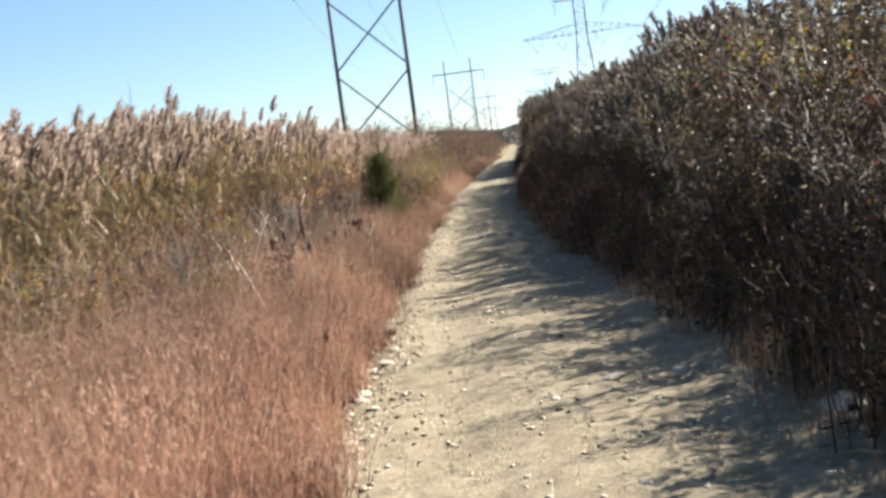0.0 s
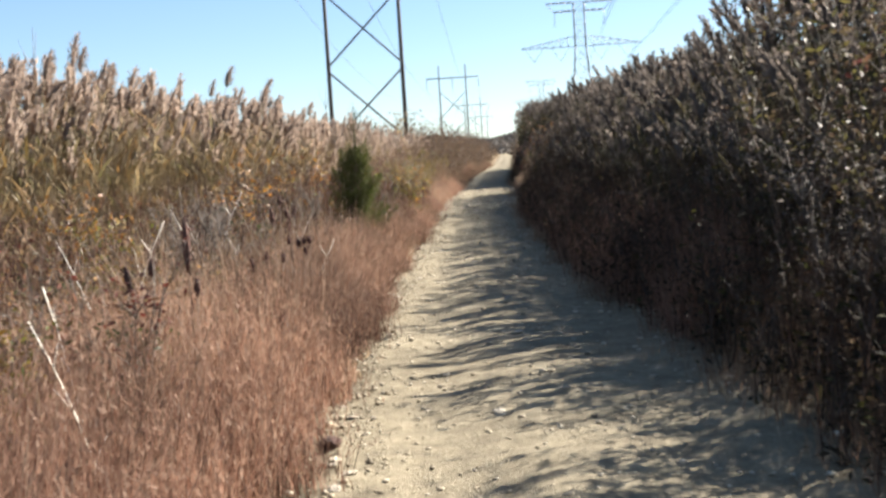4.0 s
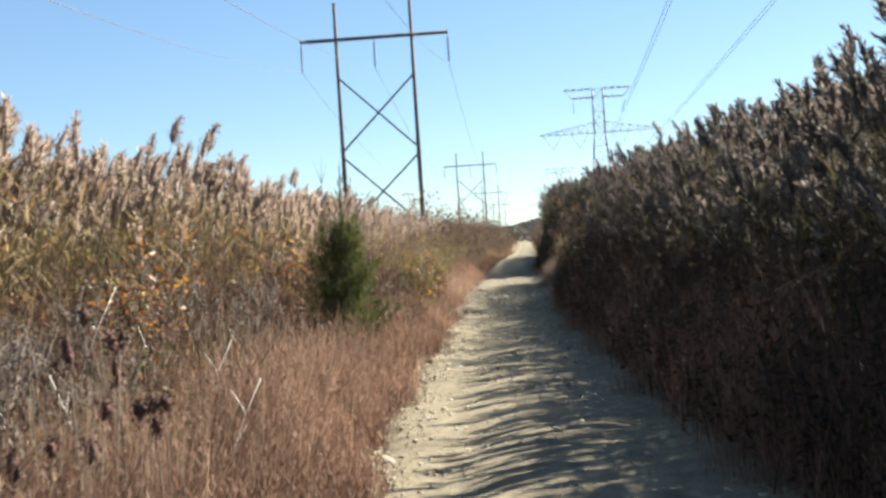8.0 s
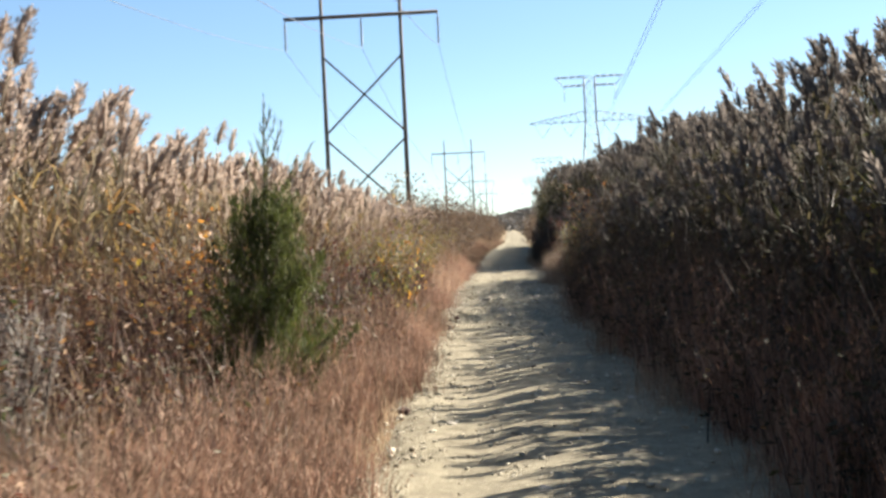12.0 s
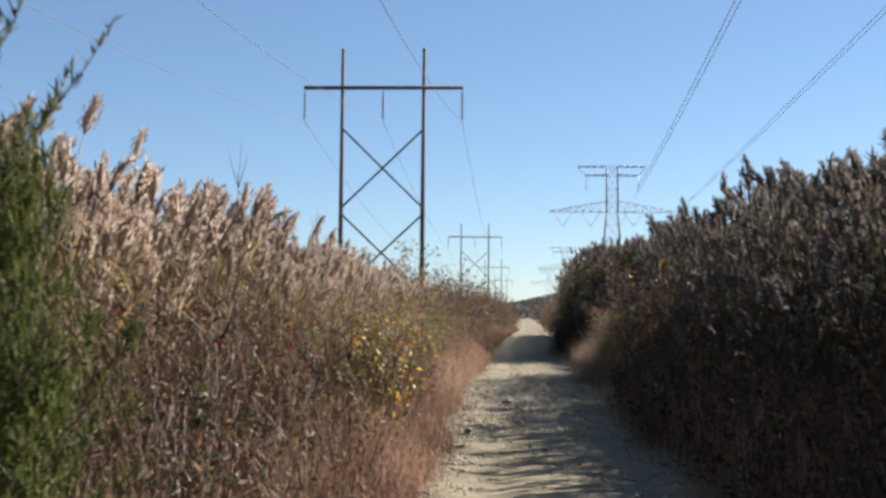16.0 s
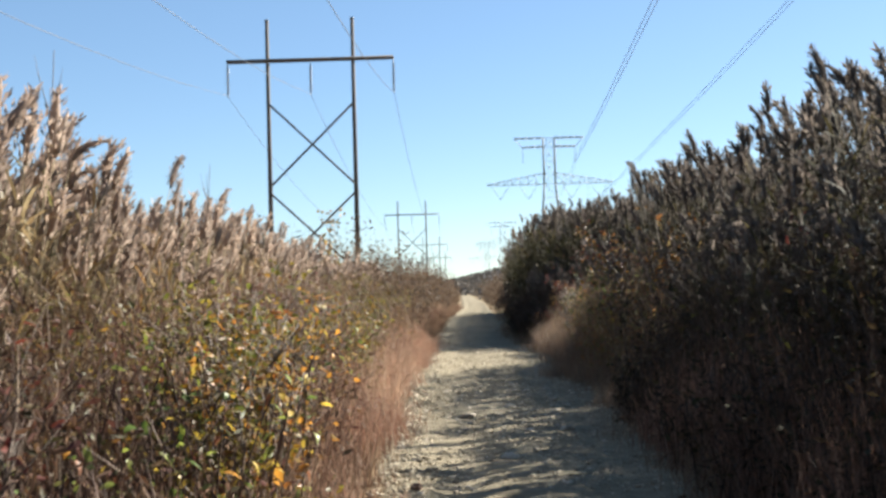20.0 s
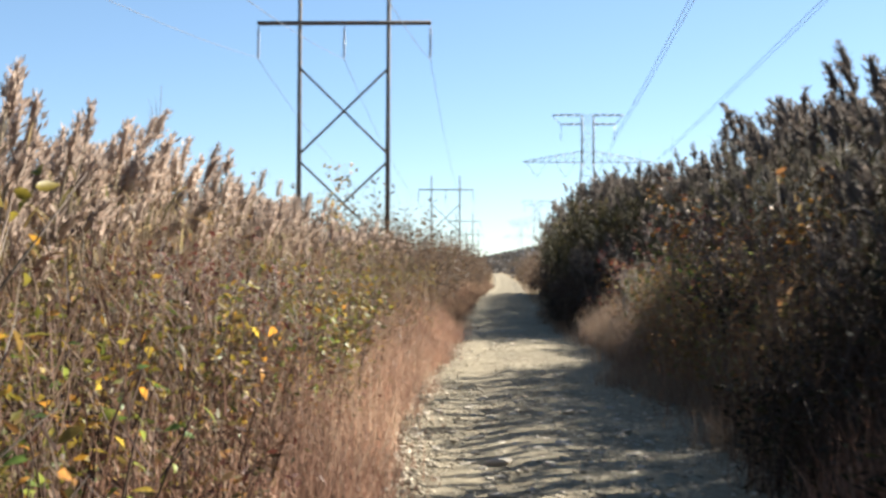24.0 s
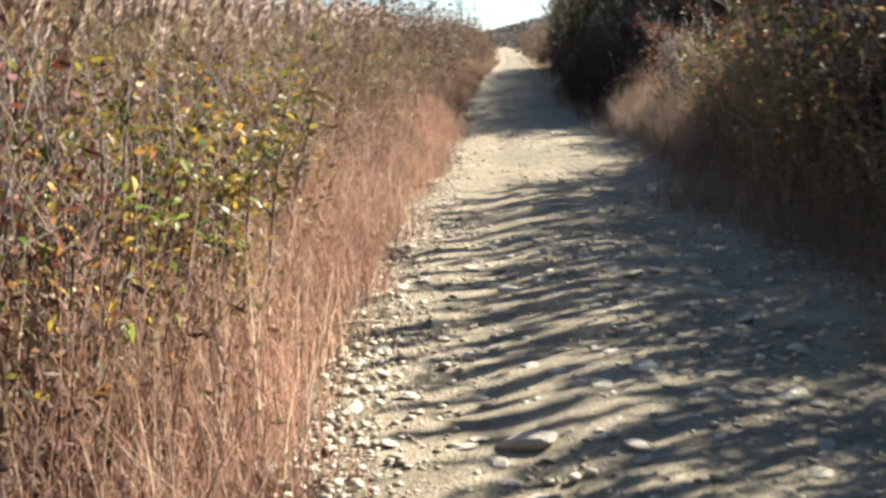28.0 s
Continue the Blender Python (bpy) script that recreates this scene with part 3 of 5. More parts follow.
c2 = scatter(r, 500, 48, 100, lambda y: left_edge(y) - bluestem_reach(y) - 0.3, left_edge)


def bunch_grass(name, label, r, c, extra, mat, fluff=46):
    sets = [tufts(r, c, 38, 0.08, bluestem_height, 0.0055, 0.17, 0.45, 2)]
    if extra is not None:
        sets.append(tufts(r, extra, 20, 0.12, bluestem_height, 0.012, 0.16, 0.4, 2))
    v, t = joined(sets)
    v2, t2 = joined([(v, t), seed_fluff(r, c, fluff, 0.12, bluestem_height, 0.042)])
    idx = np.zeros(len(t2), np.int32)
    idx[len(t):] = 1
    tagged(new(name, mesh_of(name, v2, t2, [mat, M_FLUFF], idx)), label, "grass", kind="stuff")


bunch_grass("russet_grass", "russet-red dry bunch grass along the track's edge", r, c[~brown], None, M_BLUESTEM)
bunch_grass("red_brown_grass", "red-brown dry bunch grass along the track's edge", r, c[brown], c2, M_REDGRASS, 18)

c = np.concatenate([scatter(r, 150, 16, 50, lambda y: left_edge(y) - bluestem_reach(y) - 0.3, lambda y: left_edge(y) - 0.05), scatter(r, 260, 2, 18, lambda y: left_edge(y) - bluestem_reach(y) - 0.4, lambda y: left_edge(y) - 0.6), scatter(r, 300, 50, 100, lambda y: left_edge(y) - 1.0, left_edge)])
v, t = tufts(r, c, 32, 0.1, lambda x, y: bluestem_height(x, y) * 1.1, 0.006, 0.18, 0.5, 2)
tagged(new("dry_grass", mesh_of("dry_grass", v, t, M_DRYGRASS)), "tan dry grass mixed into the russet verge", "grass", kind="stuff")

rt = np.random.default_rng(23)
c = np.concatenate([scatter(rt, 420, 2.5, 20, lambda y: left_edge(y) - bluestem_reach(y), lambda y: left_edge(y) - 0.15), scatter(rt, 90, 27, 42, lambda y: left_edge(y) - 0.9, lambda y: left_edge(y) - 0.1)])
v, t = tufts(rt, c, 6, 0.10, lambda x, y: bluestem_height(x, y) * 1.25, 0.007, 0.2, 0.55, 3)
tagged(new("tall_grass", mesh_of("tall_grass", v, t, M_TALLGRASS)), "taller straw and dark red stalks standing in the grass", "grass", kind="stuff")

# dry weeds between the grass and the reeds
def weed_bed(r, c, H, per_leaf, leaf_size, stems=7):
    n = len(c) * stems
    P = np.repeat(c, stems, 0)
    P[:, :2] += r.normal(0, 0.09, (n, 2))
    h = H(P[:, 0], P[:, 1]) * r.uniform(0.55, 1.1, n)
    az = r.uniform(0, 6.28, n)
    lean, bend = np.abs(r.normal(0, 0.12, n)), np.abs(r.normal(0, 0.25, n))
    A = axis_points(P, az, h, lean, bend, 3)
    out = [ribbons(P, az, h, 0.011, lean, bend, 2, [1.0, 0.75], r.uniform(0, 3, n))]
    k = 3
    i = r.integers(1, 4, n * k)
    S = A[np.repeat(np.arange(n), k), i]
    out.append(ribbons(S, r.uniform(0, 6.28, n * k), r.uniform(0.12, 0.35, n * k), 0.008, r.uniform(0.2, 0.9, n * k), r.normal(0, 0.4, n * k), 1, [1.0], r.uniform(0, 3, n * k)))
    rows = r.integers(0, n, n * per_leaf)
    u = r.uniform(0.25, 1.0, n * per_leaf)[:, None]
    S = A[rows, 0] * (1 - u) + A[rows, 3] * u + r.normal(0, 0.06, (n * per_leaf, 3))
    return joined(out), leaves(S, r.uniform(0.6, 1.4, len(S)) * leaf_size, r.uniform(0.2, 0.48, len(S)) * leaf_size, r)


def weed_thicket(name, label, r, c, H, per_leaf, leaf_size, leaf_mat, stems=7, stem_mat=None):
    stem_mat = stem_mat or M_WEED
    c = c[(np.abs(c[:, 0] + 1.45) > 0.5) | (np.abs(c[:, 1] - 20.6) > 0.9)]
    st, lf = weed_bed(r, c, H, per_leaf, leaf_size, stems)
    root = tagged(empty(name), label, "weeds", kind="stuff")
    part("weed_stems", mesh_of("weed_stems", *st, stem_mat), root)
    part("weed_leaves", mesh_of("weed_leaves", *lf, leaf_mat), root)


r = np.random.default_rng(31)
c = np.concatenate([scatter(r, 1100, 4, 22, lambda y: reeds_left(y) - 0.7, lambda y: left_edge(y) - bluestem_reach(y) * 0.75),
                    scatter(r, 1000, 20, 50, lambda y: reeds_left(y) - 0.4, lambda y: left_edge(y) - 0.35)])
ruddy = r.uniform(0, 1, len(c)) < np.interp(c[:, 1], [8, 12, 17, 30, 35], [0.1, 0.55, 0.9, 0.88, 0.3])
weed_height = lambda x, y: np.interp(y, [4, 16, 22, 30, 50], [0.8, 0.9, 1.1, 1.15, 1.2]) * np.clip(0.55 + 0.35 * (left_edge(y) - x), 0.6, 1.25)
weed_thicket("weed_thicket", "dark reddish-brown weeds with crimson and orange leaves", r, c[ruddy], weed_height, 9, 0.05, M_RUDDY_LEAF, 7, M_RUDDY)
c = c[~ruddy]
weed_thicket("weed_thicket", "tangled dry brown weeds with orange, green and red leaves", r, c,
             weed_height, 9, 0.048, M_WEED_LEAF)
late = scatter(r, 330, 29, 40, lambda y: reeds_left(y) + 0.1, lambda y: left_edge(y) - 0.55)
weed_thicket("weed_thicket", "yellow-green leafy weeds among dry stalks", r, late, weed_height, 9, 0.052, M_YELLOW, 5)
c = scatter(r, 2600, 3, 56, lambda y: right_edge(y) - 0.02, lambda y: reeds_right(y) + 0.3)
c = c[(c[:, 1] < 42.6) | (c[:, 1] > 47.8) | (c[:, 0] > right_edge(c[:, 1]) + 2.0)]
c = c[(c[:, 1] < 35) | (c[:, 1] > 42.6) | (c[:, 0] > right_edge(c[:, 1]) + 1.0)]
weed_thicket("weed_thicket", "weeds and brambles beneath the reeds, shade put into their colours", r, c,
             lambda x, y: np.clip(0.65 + np.interp(y, [20, 25, 37, 40], [0.85, 1.3, 1.3, 0.85]) * (x - right_edge(y)), 0.5, np.interp(y, [41.5, 43, 47, 49], [1.9, 0.8, 0.8, 1.9])), 5, 0.065, M_SHADED_LEAF, 6, M_SHADED_WEED)
face = scatter(r, 260, 35.5, 42.8, lambda y: right_edge(y) + 0.3, lambda y: right_edge(y) + 1.1)
weed_thicket("weed_thicket", "olive-brown weeds at the foot of the shaded reeds", r, face, lambda x, y: 0.7 + 0.8 * np.clip(x - right_edge(y), 0, 1.1), 9, 0.06, M_OLIVE, 5, M_DRYGRASS)
gap = scatter(r, 170, 42.2, 47.6, lambda y: right_edge(y) + 0.45, lambda y: right_edge(y) + 2.2)
weed_thicket("weed_thicket", "olive and orange weeds in a sunny gap of the reeds", r, gap, lambda x, y: 0.6 + 0.35 * np.clip(x - right_edge(y), 0, 1.6), 10, 0.06, M_OLIVE)
c = scatter(r, 900, 4, 58, lambda y: right_edge(y) - 0.15 + wobble(y, 1.1, 0.08), lambda y: right_edge(y) + 0.8, 1.3)
v, t = tufts(r, c, 30, 0.1, lambda x, y: np.clip(0.35 + 0.5 * (x - right_edge(y)), 0.3, 0.8), 0.006, 0.18, 0.5, 2)
tagged(new("dry_grass", mesh_of("dry_grass", v, t, M_DRYGRASS)), "tan dry grass at the shaded edge of the track", "grass", kind="stuff")

c = scatter(r, 820, 12.5, 32.5, lambda y: right_edge(y) + 0.0, lambda y: right_edge(y) + 0.9)
v, t = tufts(r, c, 34, 0.09, lambda x, y: np.clip(0.55 + 0.55 * (x - right_edge(y)), 0.45, 1.1), 0.007, 0.15, 0.4, 2)
tagged(new("russet_grass", mesh_of("russet_grass", v, t, [M_BLUESTEM, M_FLUFF], (np.arange(len(t)) // 3 % 3 == 0).astype(np.int32))), "shaded russet bunch grass at the foot of the reeds", "grass", kind="stuff")
# the pale pink grass colour is set bright to stand for sun on this clump
c = np.concatenate([scatter(r, 130, 42.6, 47.3, lambda y: right_edge(y) - 0.02, lambda y: right_edge(y) + 0.6), scatter(r, 40, 41.2, 42.6, lambda y: right_edge(y) + 0.1, lambda y: right_edge(y) + 0.7)])
v, t = tufts(r, c, 60, 0.10, lambda x, y: 0.55 + 0.5 * np.clip(x - right_edge(y), 0, 0.8), 0.006, 0.2, 0.5, 2)
tagged(new("pale_grass", mesh_of("pale_grass", v, t, M_PALEGRASS)), "pale pinkish dry grass clump, brightened as if sunlit", "grass", kind="stuff")

c = np.concatenate([scatter(r, 30, 12, 17.5, lambda y: left_edge(y) - 1.5, lambda y: left_edge(y) - 0.3), scatter(r, 25, 33, 40, lambda y: left_edge(y) - 0.7, lambda y: left_edge(y) - 0.05)])
v, t = tufts(r, c, 26, 0.12, lambda x, y: 0.62 + 0.45 * np.clip(left_edge(y) - x, 0, 1.2), 0.006, 0.16, 0.4, 2)
tagged(new("pale_grass", mesh_of("pale_grass", v, t, M_PALEGRASS)), "pale straw grass mixed into the russet verge", "grass", kind="stuff")

# brown scrub farther on, both sides
r = np.random.default_rng(41)
c = np.concatenate([scatter(r, 1300, 52, 130, lambda y: left_edge(y) - 8, lambda y: left_edge(y) - 0.35), scatter(r, 900, 50, 130, lambda y: right_edge(y) + 0.2, lambda y: right_edge(y) + 6), scatter(r, 400, 125, 290, lambda y: left_edge(y) - 7, lambda y: left_edge(y) - 0.3), scatter(r, 400, 125, 290, lambda y: right_edge(y) + 0.3, lambda y: right_edge(y) + 7)])
st, lf = weed_bed(r, c, lambda x, y: np.clip(0.9 + 1.2 * np.minimum(np.abs(x - left_edge(y)), np.abs(x - right_edge(y))), 0.8, 3.1), 5, 0.17, 4)
root = tagged(empty("scrub"), "brown leafless scrub lining the far track", "scrub", kind="stuff")
part("scrub_stems", mesh_of("scrub_stems", *st, M_SCRUB), root)
part("scrub_leaves", mesh_of("scrub_leaves", *lf, M_SCRUB), root)
c = scatter(r, 2600, 150, 620, lambda y: -90 + 0 * y, lambda y: 130 + 0 * y)
P = np.repeat(c, 14, 0)
P += r.normal(0, 1, P.shape) * [1.2, 1.2, 0.0]
P[:, 2] = r.uniform(0, 1, len(P)) ** 0.8 * np.repeat(r.uniform(1.2, 3.0, len(c)), 14)
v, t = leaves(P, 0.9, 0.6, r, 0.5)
tagged(new("scrub_plain", mesh_of("scrub_plain", v, t, M_FAR_HAZED)), "low brown scrub covering the distant plain, greyed for haze", "scrub", kind="stuff")

# a low wooded hill ahead and woods on the horizon
HX, HY = np.meshgrid(np.linspace(-260, 420, 90), np.linspace(1000, 1500, 30))
bearing = np.degrees(np.arctan2(HX, HY))
HZ = np.interp(bearing, [-14, -3, -0.9, 0.6, 1.8, 2.4, 3.9, 5.2, 6.2, 9, 14], [5, 13, 15, 10, 7.5, 8.5, 16, 22, 25, 19, 5]) * np.sin(np.clip((HY - 1000) / 220, 0, 1) * np.pi / 2) - 0.2
a = (np.arange(29)[:, None] * 90 + np.arange(89)[None]).ravel()
hill = tagged(new("hill", mesh_of("hill", np.stack([HX, HY, HZ], -1).reshape(-1, 3), np.stack([a, a + 1, a + 91, a + 90], 1), M_FAR_HAZED, smooth=True)),
              "low brown hill beyond the plain, greyed for haze", "hill", kind="structure")
n = 1500
hx, hy = r.uniform(-250, 410, n), r.uniform(1010, 1230, n)
hz = np.interp(np.degrees(np.arctan2(hx, hy)), [-14, -3, -0.9, 0.6, 1.8, 2.4, 3.9, 5.2, 6.2, 9, 14], [5, 13, 15, 10, 7.5, 8.5, 16, 22, 25, 19, 5]) * np.sin(np.clip((hy - 1000) / 220, 0, 1) * np.pi / 2) - 0.2
P = np.repeat(np.stack([hx, hy, hz], -1), 24, 0) + r.normal(0, 1, (n * 24, 3)) * [3.0, 3.0, 0]
P[:, 2] += 3.2 * np.sqrt(r.uniform(0, 1, n * 24))
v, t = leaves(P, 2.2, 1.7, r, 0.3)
tagged(new("far_woods", mesh_of("far_woods", v, t, M_FAR_HAZED)), "brown treeline along the horizon, greyed for haze", "woods", kind="stuff")


# ---- pylons ----
def bar(a, b, r0, r1=None, sides=8):
    A = np.array([[a, b]], float)
    return tubes(A, np.array([[r0, r0 if r1 is None else r1]]), sides)


def h_frame(at, turn):
    root = tagged(empty("wooden_pylon", at, turn), "dark wooden H-frame power pylon with crossed braces", "pylon", "wooden pylons along the line")
    for sx in (-1, 1):
        v, t = bar((sx * 3.97, 0, -0.5), (sx * 3.97, 0, 26.7), 0.25, 0.17, 12)
        p = part("pole", mesh_of("pole", v, t, M_POLE, smooth=True), root)
        part("pole_cap", mesh_of("pole_cap", *bar((sx * 3.97, 0, 26.7), (sx * 3.97, 0, 26.82), 0.23, 0.16, 10), M_STEEL), p)
        for z0, z1 in ((18.95, 11.25), (10.65, 3.15)):
            part("brace", mesh_of("brace", *bar((sx * 3.97, sx * 0.2, z0), (-sx * 3.97, sx * 0.2, z1), 0.11, None, 6), M_POLE), root)
    for sy in (-0.24, 0.24):
        v, t = joined([bar((-7.75, sy, 22.95), (7.75, sy, 22.95), 0.15, None, 4)])
        part("crossarm", mesh_of("crossarm", v, t, M_POLE), root)
    for x in (-7.7, 0, 7.7):
        s = part("insulator_string", mesh_of("insulator_string", *bar((x, 0, 22.85), (x, 0, 19.8), 0.04, None, 6), M_INSUL), root)
        for k in range(17):
            part("insulator_disc", mesh_of("insulator_disc", *bar((x, 0, 22.4 - 0.15 * k), (x, 0, 22.29 - 0.15 * k), 0.13, 0.06, 10), M_INSUL), s)
        part("clamp", mesh_of("clamp", *bar((x, -0.25, 19.75), (x, 0.25, 19.75), 0.06, None, 6), M_STEEL), s)
    return root


LINE = -0.047
first_frame = h_frame((-8.6, 131, 0), LINE)
H_AT = [(-8.6, 131), (2.0, 355), (12.4, 579), (22.8, 803)]
for x, y in H_AT[1:]:
    copy_thing(first_frame, Matrix.Translation((x, y, 0)) @ Matrix.Rotation(LINE, 4, "Z"))


def lattice_tower(at, turn):
    root = tagged(empty("lattice_tower", at, turn), "tall grey steel lattice power tower with wide truss arms", "pylon", "lattice towers along the line")
    W = lambda z: np.interp(z, [0, 16, 21.4, 30.4], [3.3, 1.55, 1.1, 1.1])
    lev = [0, 5, 9.5, 13, 16, 18.8, 21.4, 23.4, 25.8, 28.6, 30.4]
    for sx in (-1, 1):
        for sy in (-1, 1):
            pts = [(sx * W(z), sy * W(z) * 0.8, z) for z in (-0.5, 16, 21.4, 30.4)]
            part("leg", mesh_of("leg", *joined([bar(p, q, 0.11, None, 4) for p, q in zip(pts, pts[1:])]), M_STEEL), root)
    for k, (z0, z1) in enumerate(zip(lev, lev[1:])):
        for face in range(4):
            ends = ((-1, -1), (1, -1), (1, 1), (-1, 1), (-1, -1))
            (ax, ay), (bx, by) = ends[face], ends[face + 1]
            p = lambda s, z: (s[0] * W(z), s[1] * W(z) * 0.8, z)
            v, t = joined([bar(p((ax, ay), z0), p((bx, by), z1), 0.03, None, 4), bar(p((bx, by), z0), p((ax, ay), z1), 0.03, None, 4), bar(p((ax, ay), z1), p((bx, by), z1), 0.03, None, 4)])
            part("lattice_panel", mesh_of("lattice_panel", v, t, M_STEEL), root)
    for sx in (-1, 1):
        for half, zb, zt, m, nm in ((12.3, 21.4, 23.4, 7, "main_arm_bar"), (6.8, 30.35, 30.4, 4, "top_arm_bar"), (5.2, 28.6, 28.7, 3, "upper_arm_bar")):
            bars = []
            xs = np.linspace(1.1, half, m + 1)
            top = lambda x: zb + 0.15 + (zt - zb) * (half - x) / (half - 1.1)
            for sy in (-0.8, 0.8):
                taper = lambda x: sy * (1 - 0.85 * (x - 1.1) / (half - 1.1))
                for i in range(m):
                    x0, x1 = xs[i], xs[i + 1]
                    bars += [bar((sx * x0, taper(x0), zb), (sx * x1, taper(x1), zb), 0.045, None, 4), bar((sx * x0, taper(x0), top(x0)), (sx * x1, taper(x1), top(x1)), 0.04, None, 4),
                             bar((sx * x1, taper(x1), zb), (sx * x1, taper(x1), top(x1)), 0.03, None, 4), bar((sx * x0, taper(x0), top(x0)), (sx * x1, taper(x1), zb), 0.03, None, 4)]
            for b in bars:
                part(nm, mesh_of(nm, *b, M_STEEL), root)
        part("arm_stay", mesh_of("arm_stay", *bar((sx * 6.8, 0, 30.4), (sx * 5.2, 0, 28.65), 0.07, None, 4), M_STEEL), root)
        for x in (4.2, 9.7):
            for d in (-1.9, 1.9):
                part("insulator_string", mesh_of("insulator_string", *bar((sx * (x + d), 0, 21.4), (sx * x, 0, 18.5), 0.045, None, 6), M_GLASS), root)
        part("insulator_string", mesh_of("insulator_string", *bar((sx * 5.1, 0, 28.55), (sx * 5.1, 0, 25.6), 0.06, None, 6), M_GLASS), root)
    return root


first_tower = lattice_tower((28.4, 250, 0), LINE)
L_AT = [(28.4, 250), (43.3, 540), (54.5, 800)]
for x, y in L_AT[1:]:
    copy_thing(first_tower, Matrix.Translation((x, y, 0)) @ Matrix.Rotation(LINE, 4, "Z"))


def wire(a, b, sag, label="thin grey overhead conductor", r0=0.023):
    u = np.linspace(0, 1, 41)
    a, b = np.array(a, float), np.array(b, float)
    A = a + (b - a) * u[:, None]
    A[:, 2] -= 4 * sag * u * (1 - u)
    v, t = tubes(A[None], np.full(41, r0), 5)
    tagged(new("power_line", mesh_of("power_line", v, t, M_WIRE, smooth=True)), label, "power line", "overhead conductors")


H_ALL = [(-19.2, -93)] + H_AT
for (x0, y0), (x1, y1) in zip(H_ALL, H_ALL[1:]):
    for off in (-7.7, 0, 7.7):
        wire((x0 + off, y0 - off * LINE, 19.75), (x1 + off, y1 - off * LINE, 19.75), 6.9)
for d in (-0.25, 0.25):
    wire((11.0 + d, -40, 38.5), (33.3 + d, 250, 25.6), 2.4, "paired grey conductor of the lattice towers", 0.042)
    wire((30 + d, -40, 38.5), (38.1 + d, 250, 18.5), 1.0, "paired grey conductor of the lattice towers", 0.028)
    for (x0, y0), (x1, y1) in zip(L_AT, L_AT[1:]):
        wire((x0 + 5.1 + d, y0, 25.6), (x1 + 5.1 + d, y1, 25.6), 7, "paired grey conductor of the lattice towers")
        wire((x0 + 9.7 + d, y0, 18.5), (x1 + 9.7 + d, y1, 18.5), 6, "paired grey conductor of the lattice towers")


# ---- single reeds that stand out of the beds ----
def single_reed(r, h, lean_az, lean, leaf_mat, label, group, plume=0.32, plume_mat=M_PLUME):
    root = tagged(empty("reed"), label, "reed", group)
    A = axis_points(np.zeros((1, 3)), np.array([lean_az]), np.array([h * 0.9]), np.array([lean * 0.4]), np.array([lean]), 6)
    part("stem", mesh_of("stem", *tubes(A, np.array([0.008, 0.007, 0.0065, 0.006, 0.005, 0.004, 0.003]), 5), M_REED_STEM), root)
    for k in range(8):
        u = 0.2 + 0.09 * k
        i = min(int(u * 6), 5)
        S = A[:, i] * (1 - (u * 6 - i)) + A[:, i + 1] * (u * 6 - i)
        me = mesh_of("leaf", *ribbons(S, np.array([r.uniform(0, 6.28)]), r.uniform(0.3, 0.5), 0.025, r.uniform(0.3, 0.8), r.uniform(0.5, 1.6), 4, [0.6, 1.0, 0.85, 0.5]), leaf_mat)
        part("leaf", me, root)
    part("plume", mesh_of("plume", *plumes(A[:, -1], np.array([lean_az]), np.array([0.2 + lean]), plume, r, 150), plume_mat, smooth=True), root)
    return root


r = np.random.default_rng(51)


def stand(protos, spots, h0):
    for k, (x, y, top) in enumerate(spots):
        s = top / h0
        m = Matrix.LocRotScale((x, y, max(float(ground_height(np.float64(x), np.float64(y))), -0.02) - 0.01), Euler((0, 0, r.normal(0, 0.35))), (1, 1, 1))
        p = protos[k % len(protos)]
        p.scale = (s, s, s)
        copy_thing(p, m)
    for p in protos:
        p.scale = (1, 1, 1)


lit = [single_reed(r, 2.6, 0.4 * k, 0.12 + 0.05 * k, M_REED_LEAF, "sunlit tan reed with a fluffy beige plume", "reeds along the sunny bed", 0.24 + 0.02 * k) for k in range(4)]
dim = [single_reed(r, 2.8, 1.0 + 0.4 * k, 0.05 + 0.04 * k, M_REED_SHADED_GREEN, "reed with an upright plume and leaves darkened for shade", "reeds along the shaded bed", 0.22 + 0.02 * k, M_PLUME_SHADED) for k in range(4)]
for k, o in enumerate(lit):
    o.matrix_basis = pose(-4.0 + 0.1 * k, 13 + 1.3 * k, 0, 0, 0, 0)
for k, o in enumerate(dim):
    o.matrix_basis = pose(3.8, 20 + 1.1 * k, 0, 0, 0, 0)
spots = [(-4.45, 17.1, 3.0), (-4.3, 16.7, 2.85), (-4.2, 16.2, 2.8), (-3.9, 21.75, 3.0), (-3.92, 21.95, 2.75), (-2.8, 19.2, 2.45), (-2.9, 19.4, 2.55), (-3.8, 26.9, 2.5), (-3.3, 30.1, 2.5), (-2.6, 27.6, 2.15), (-2.7, 30.9, 2.25), (-3.0, 36.4, 2.55)]
for y in np.arange(11, 48, 1.1):
    spots.append((float(reeds_left(y)) - abs(r.normal(0, 0.7)), float(y) + r.normal(0, 0.3), float(np.interp(y, [8, 18, 26, 34, 48], [2.35, 2.65, 2.4, 2.3, 2.35])) + r.normal(0, 0.13)))
stand(lit, spots, 2.6)
spots = [(3.8, 23.7, 2.95), (3.95, 25.8, 2.95), (4.1, 31.9, 2.85), (4.0, 33.2, 3.1), (3.7, 34.7, 2.95), (3.8, 37.2, 3.0), (3.9, 40.0, 2.9), (4.3, 49.2, 3.1)]
